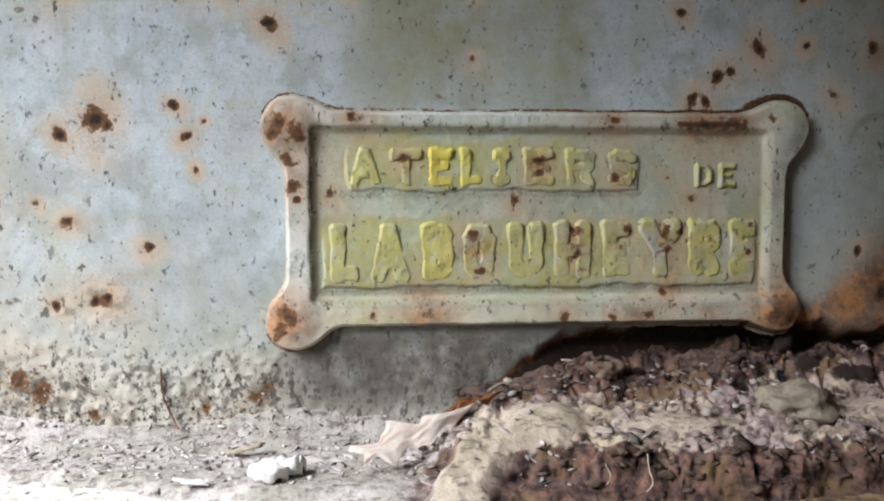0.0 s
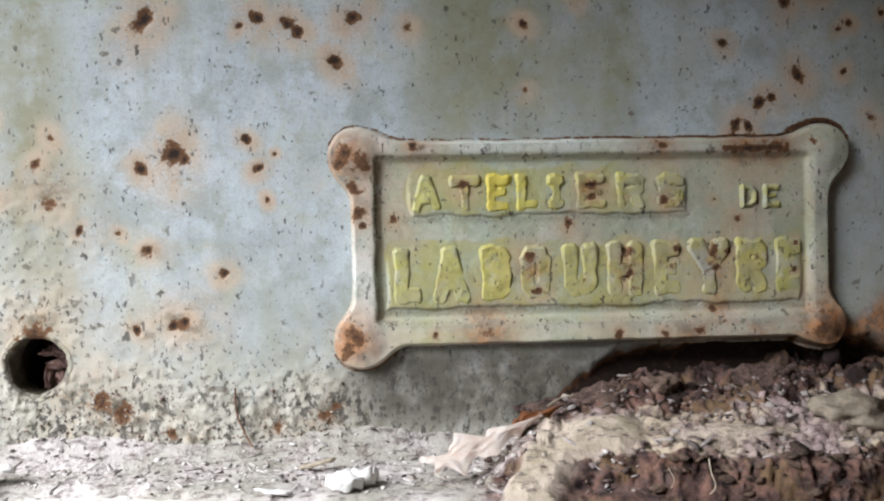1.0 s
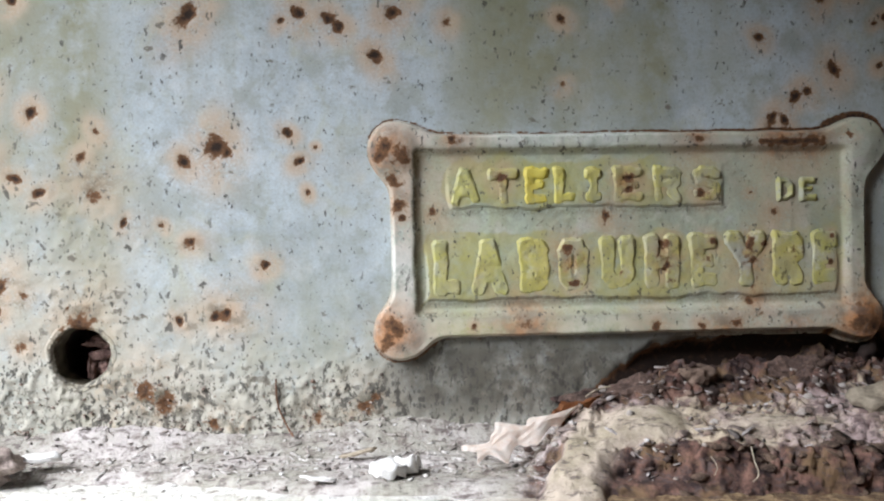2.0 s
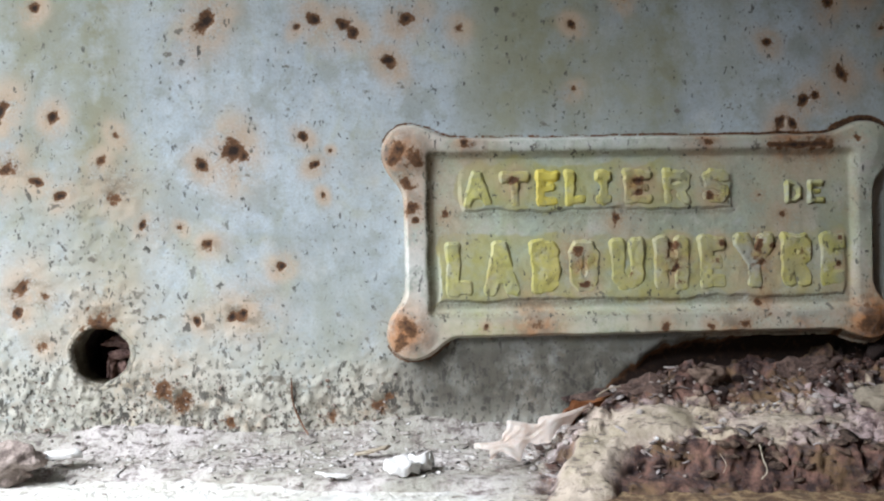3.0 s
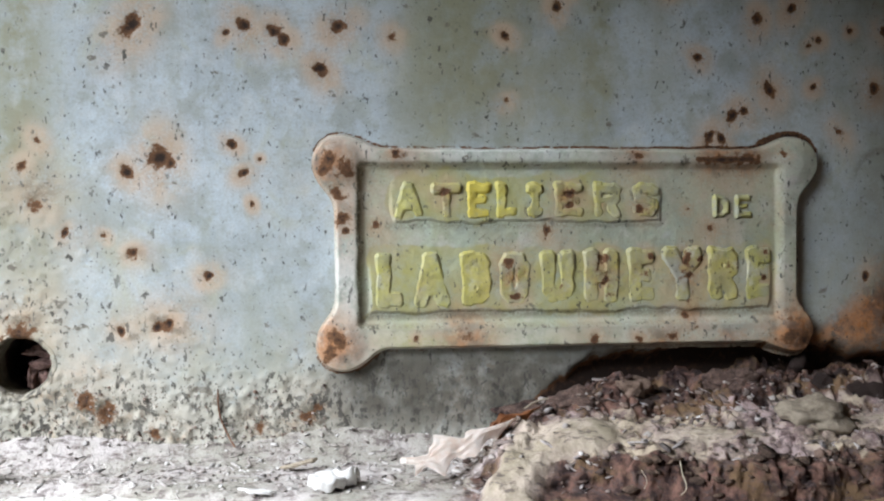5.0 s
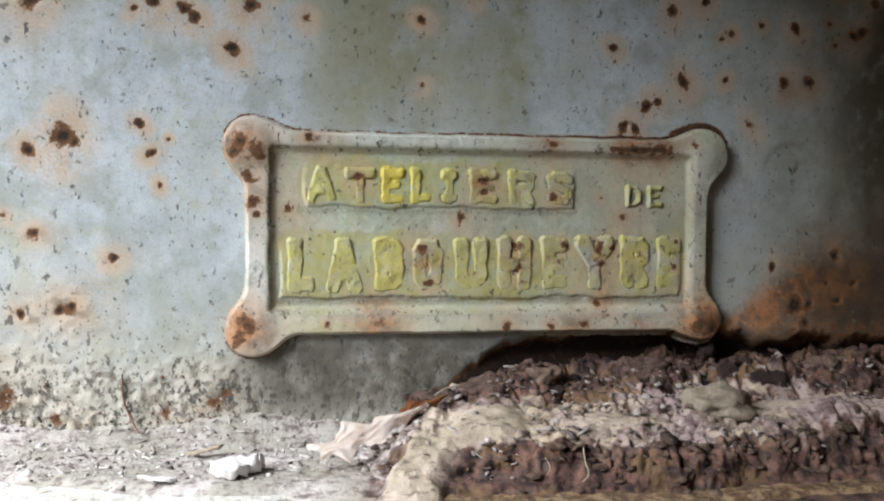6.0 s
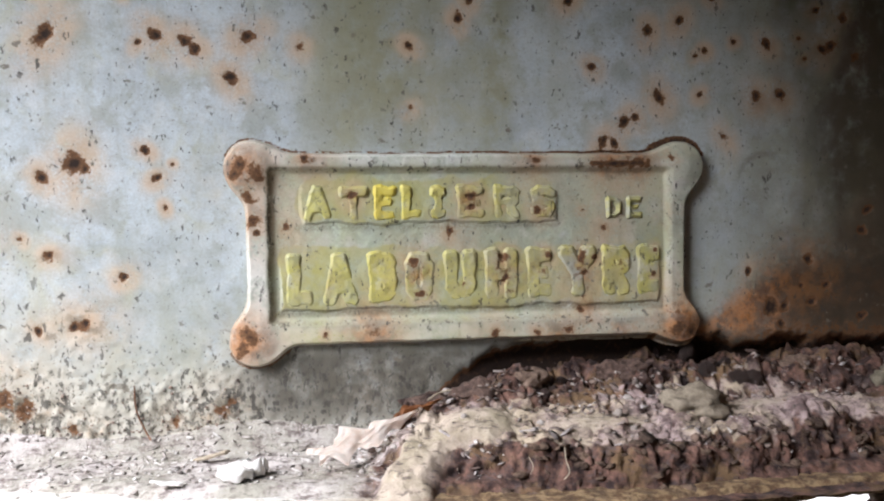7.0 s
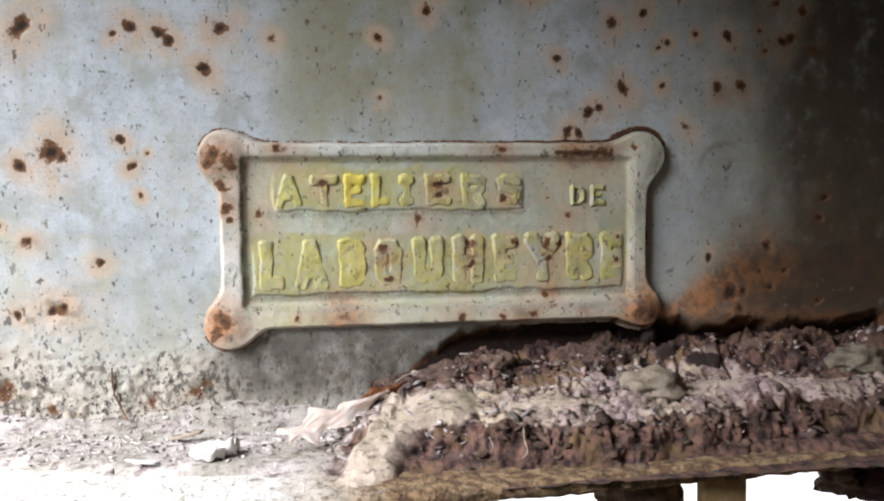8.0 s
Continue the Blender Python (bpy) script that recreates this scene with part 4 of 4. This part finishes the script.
stone(HX + 0.009, 0.566, HZ - 0.001, 0.009, 0.005, 0.0030, HOLE_RUST, "layered brown rust inside the bolt hole", 15, "rust_flake")
stone(HX + 0.001, 0.568, HZ - 0.009, 0.0028, 0.005, 0.008, HOLE_RUST, "upright flake of brown rust inside the bolt hole", 16, "rust_flake")
stone(HX + 0.009, 0.569, HZ - 0.010, 0.005, 0.005, 0.007, HOLE_RUST, "dark flake of rust inside the bolt hole", 26, "rust_flake")
stone(-0.339, 0.502, 0.391, 0.018, 0.012, 0.011, MAUVE, "small brown stone on the flange", 4)
stone(0.004, 0.538, 0.413, 0.022, 0.011, 0.008, BROWN_CLOD, "dark brown clod at the foot of the plate", 5)
stone(0.096, 0.540, 0.422, 0.017, 0.009, 0.009, BROWN_CLOD, "reddish brown clod at the foot of the plate", 6)
stone(-0.026, 0.540, 0.408, 0.015, 0.009, 0.006, BROWN_CLOD, "brown crumbling clod against the web", 7)
stone(0.036, 0.541, 0.420, 0.011, 0.009, 0.007, DARK_STONE, "dark brown clod at the foot of the plate", 17)
stone(0.215, 0.538, 0.422, 0.016, 0.010, 0.008, DARK_STONE, "dark clod of earth against the rusty web", 19)


# ---- leaf, flakes, twigs, rootlets ----
def build_leaf(a, b, across, half, lobes, curl, seed):
    """A dry leaf with pointed lobes from a to b, its width along across, curled about its midrib."""
    a, b, across = Vector(a), Vector(b), Vector(across).normalized()
    along = b - a
    across = (across - along.normalized() * across.dot(along.normalized())).normalized()
    up = along.normalized().cross(across)
    bm = bmesh.new()
    n, m = 60, 12
    rows_ = []
    for i in range(n + 1):
        u = i / n
        env = math.sin(math.pi * min(1, u * 0.90 + 0.08)) ** 0.5 * (1.30 - 0.95 * u)
        line = []
        for j in range(-m, m + 1):
            v = j / m
            saw = (lobes * u + (0.15 if v > 0 else 0.55) + 0.3 * seed) % 1.0
            tooth = saw / 0.7 if saw < 0.7 else (1 - saw) / 0.3
            w = half * env * (0.42 + 0.80 * tooth ** 1.2 + 0.10 * math.sin(31 * u + seed))
            back = -0.10 * abs(v) * tooth
            lift = curl * half * (v * v * 0.7 + 0.45 * math.sin(6 * u + 2 * v) + 0.25 * v * math.sin(13 * u)) + 0.0010 * noise.noise(Vector((u * 9, v * 4, seed)))
            line.append(bm.verts.new(a + along * (u + back) + across * (v * w) + up * lift))
        rows_.append(line)
    for p, q in zip(rows_, rows_[1:]):
        for k in range(2 * m):
            bm.faces.new((p[k], p[k + 1], q[k + 1], q[k]))
    bmesh.ops.solidify(bm, geom=list(bm.faces), thickness=0.0003)
    return bm


oak_leaf = tagged(new("oak_leaf"), "dry curled pale oak leaf with a brown tip on the dirt", "leaf")
part("blade", build_leaf((-0.094, 0.481, 0.3955), (-0.037, 0.508, 0.4120), (-0.45, 0.70, 0.55), 0.0105, 3.2, -0.30, 1), LEAF, oak_leaf)
part("folded_tip", build_leaf((-0.052, 0.504, 0.4065), (-0.022, 0.520, 0.4155), (-0.1, 0.5, 0.8), 0.0055, 1.5, -0.5, 3), LEAF_BACK, oak_leaf, "folded brown tip")
bpy.context.view_layer.update()


def strand_mesh(points, radius, name):
    """A thin bent rod through the points, as a mesh."""
    cu = bpy.data.curves.new(name, "CURVE")
    cu.dimensions, cu.bevel_depth, cu.bevel_resolution = "3D", radius, 2
    line = cu.splines.new("BEZIER")
    line.bezier_points.add(len(points) - 1)
    for p, co in zip(line.bezier_points, points):
        p.co, p.handle_left_type, p.handle_right_type = co, "AUTO", "AUTO"
    ob = new("rod", cu)
    me = bpy.data.meshes.new_from_object(ob.evaluated_get(bpy.context.evaluated_depsgraph_get()))
    bpy.data.objects.remove(ob)
    me.name = name
    return me


part("stalk", strand_mesh([(-0.030, 0.525, 0.4135), (-0.022, 0.530, 0.4165), (-0.015, 0.532, 0.4175)], 0.0006, "stalk"), STRAW, oak_leaf, "thin pale leaf stalk")


def flake(x, y, z, sx, sy, sz, turn, mat, label, seed, name="paint_flake"):
    bm = bmesh.new()
    bmesh.ops.create_cube(bm, size=2)
    bmesh.ops.subdivide_edges(bm, edges=list(bm.edges), cuts=5, use_grid_fill=True)
    m = pose(x, y, z, 8 * math.sin(seed), 9 * math.cos(seed), turn)
    for v in bm.verts:
        c = v.co.copy()
        flat = math.hypot(c.x, c.y)
        c.x, c.y = c.x * (1 - 0.25 * abs(c.y)), c.y * (1 - 0.25 * abs(c.x))
        k = 1 + 0.55 * noise.noise(Vector((c.x * 1.4 + seed, c.y * 1.4, seed)))
        lift = 0.9 * noise.noise(Vector((c.x * 1.7, c.y * 1.7 + seed, 3.0))) + 0.7 * noise.noise(Vector((c.x * 3.6, c.y * 3.6 + seed, 7.0)))
        v.co = m @ Vector((c.x * sx * k, c.y * sy * k, (c.z * 0.5 + lift) * sz))
    return tagged(part(name, bm, mat), label, "flake")


flake(-0.137, 0.482, 0.3885, 0.009, 0.0065, 0.0046, 20, CHIP, "crumpled white paint flake on the flange", 1)
flake(-0.128, 0.489, 0.3890, 0.008, 0.0055, 0.0050, -25, CHIP, "crumpled white paint flake on the flange", 4)
flake(-0.317, 0.514, 0.3915, 0.010, 0.006, 0.0022, -10, CHIP, "thin white paint flake beside the brown stone", 2)
flake(-0.153, 0.520, 0.3880, 0.011, 0.0022, 0.0010, 12, STRAW, "pale splinter of wood lying in the grit", 3, "splinter")
flake(-0.170, 0.476, 0.3860, 0.008, 0.003, 0.0010, 5, CHIP, "small white paint flake on the flange", 6)


def strand(points, radius, mat, name, label, category):
    me = strand_mesh(points, radius, name)
    return tagged(part(name, me, mat), label, category)


bpy.context.view_layer.update()
strand([(0.031, 0.449, 0.402), (0.030, 0.443, 0.397), (0.031, 0.441, 0.391), (0.028, 0.440, 0.388)], 0.00035, STRAW, "rootlet", "pale rootlet hanging from the dirt", "root")
strand([(0.012, 0.449, 0.398), (0.013, 0.444, 0.394), (0.011, 0.442, 0.391)], 0.0002, STRAW, "rootlet", "thin pale rootlet hanging from the dirt", "root")
strand([(0.112, 0.541, 0.419), (0.116, 0.537, 0.421), (0.121, 0.533, 0.417)], 0.0007, STRAW, "straw", "short broken straw on the dark dirt", "straw")
strand([(-0.200, 0.5485, 0.424), (-0.199, 0.5475, 0.410), (-0.194, 0.546, 0.398), (-0.190, 0.541, 0.393)], 0.0005, RUST, "dead_stalk", "thin dark dead stalk against the web", "stalk")

# ---- below the flange, ground ----
part_post = tagged(new("support_post"), "ochre rusted flat iron post under the flange", "post")
part("brace", strand_mesh([(0.088, 0.462, 0.335), (0.095, 0.460, 0.352), (0.101, 0.458, 0.3705)], 0.0045, "brace"), OCHRE, part_post, "thin pale rusty brace")
part("shaft", box_bm(0.131, 0.157, 0.443, 0.452, 0.0, 0.3705, 0.0012), OCHRE, part_post)
stone(0.100, 0.462, 0.356, 0.024, 0.012, 0.016, DARK_STONE, "brown lump of hardened earth stuck under the flange", 9, "earth_lump")
stone(0.250, 0.474, 0.354, 0.030, 0.016, 0.014, DARK, "dark lump of earth hanging under the flange", 21, "earth_lump")
stone(0.226, 0.466, 0.357, 0.012, 0.010, 0.008, DARK_STONE, "small brown lump of earth under the flange", 22, "earth_lump")

# Ground colour is chosen dark, out of view, to weaken bounce onto the web.
g = bmesh.new()
bmesh.ops.create_grid(g, x_segments=60, y_segments=60, size=40)
for v in g.verts:
    v.co.z = -0.004 if v.co.length < 6 else -0.004 + 0.15 * noise.noise(v.co * 0.2)
tagged(part("ground", g, DARK_GROUND), "plain unseen ground around the girder, dark to cut bounced light", "ground", kind="structure")
# Slab added near-white so the gap under the flange glares.
tagged(part("pavement", box_bm(-4.0, 6.0, 0.75, 7.0, -0.1, 0.004, 0.002), GROUND), "pale sunlit slab added for the bright ground behind the girder", "pavement", kind="structure")
# Both walls are added out of view to block sky and sun.
tagged(part("wall_south", box_bm(-0.85, 2.2, -0.65, -0.40, -0.05, 2.6, 0.01), PIER_DARK), "plain unseen wall added to shade the girder's far end", "wall", kind="structure")
tagged(part("wall_east", box_bm(2.0, 2.2, -0.40, 0.74, -0.05, 2.6, 0.01), PIER_DARK), "plain unseen wall added to close off light at the side", "wall", kind="structure")
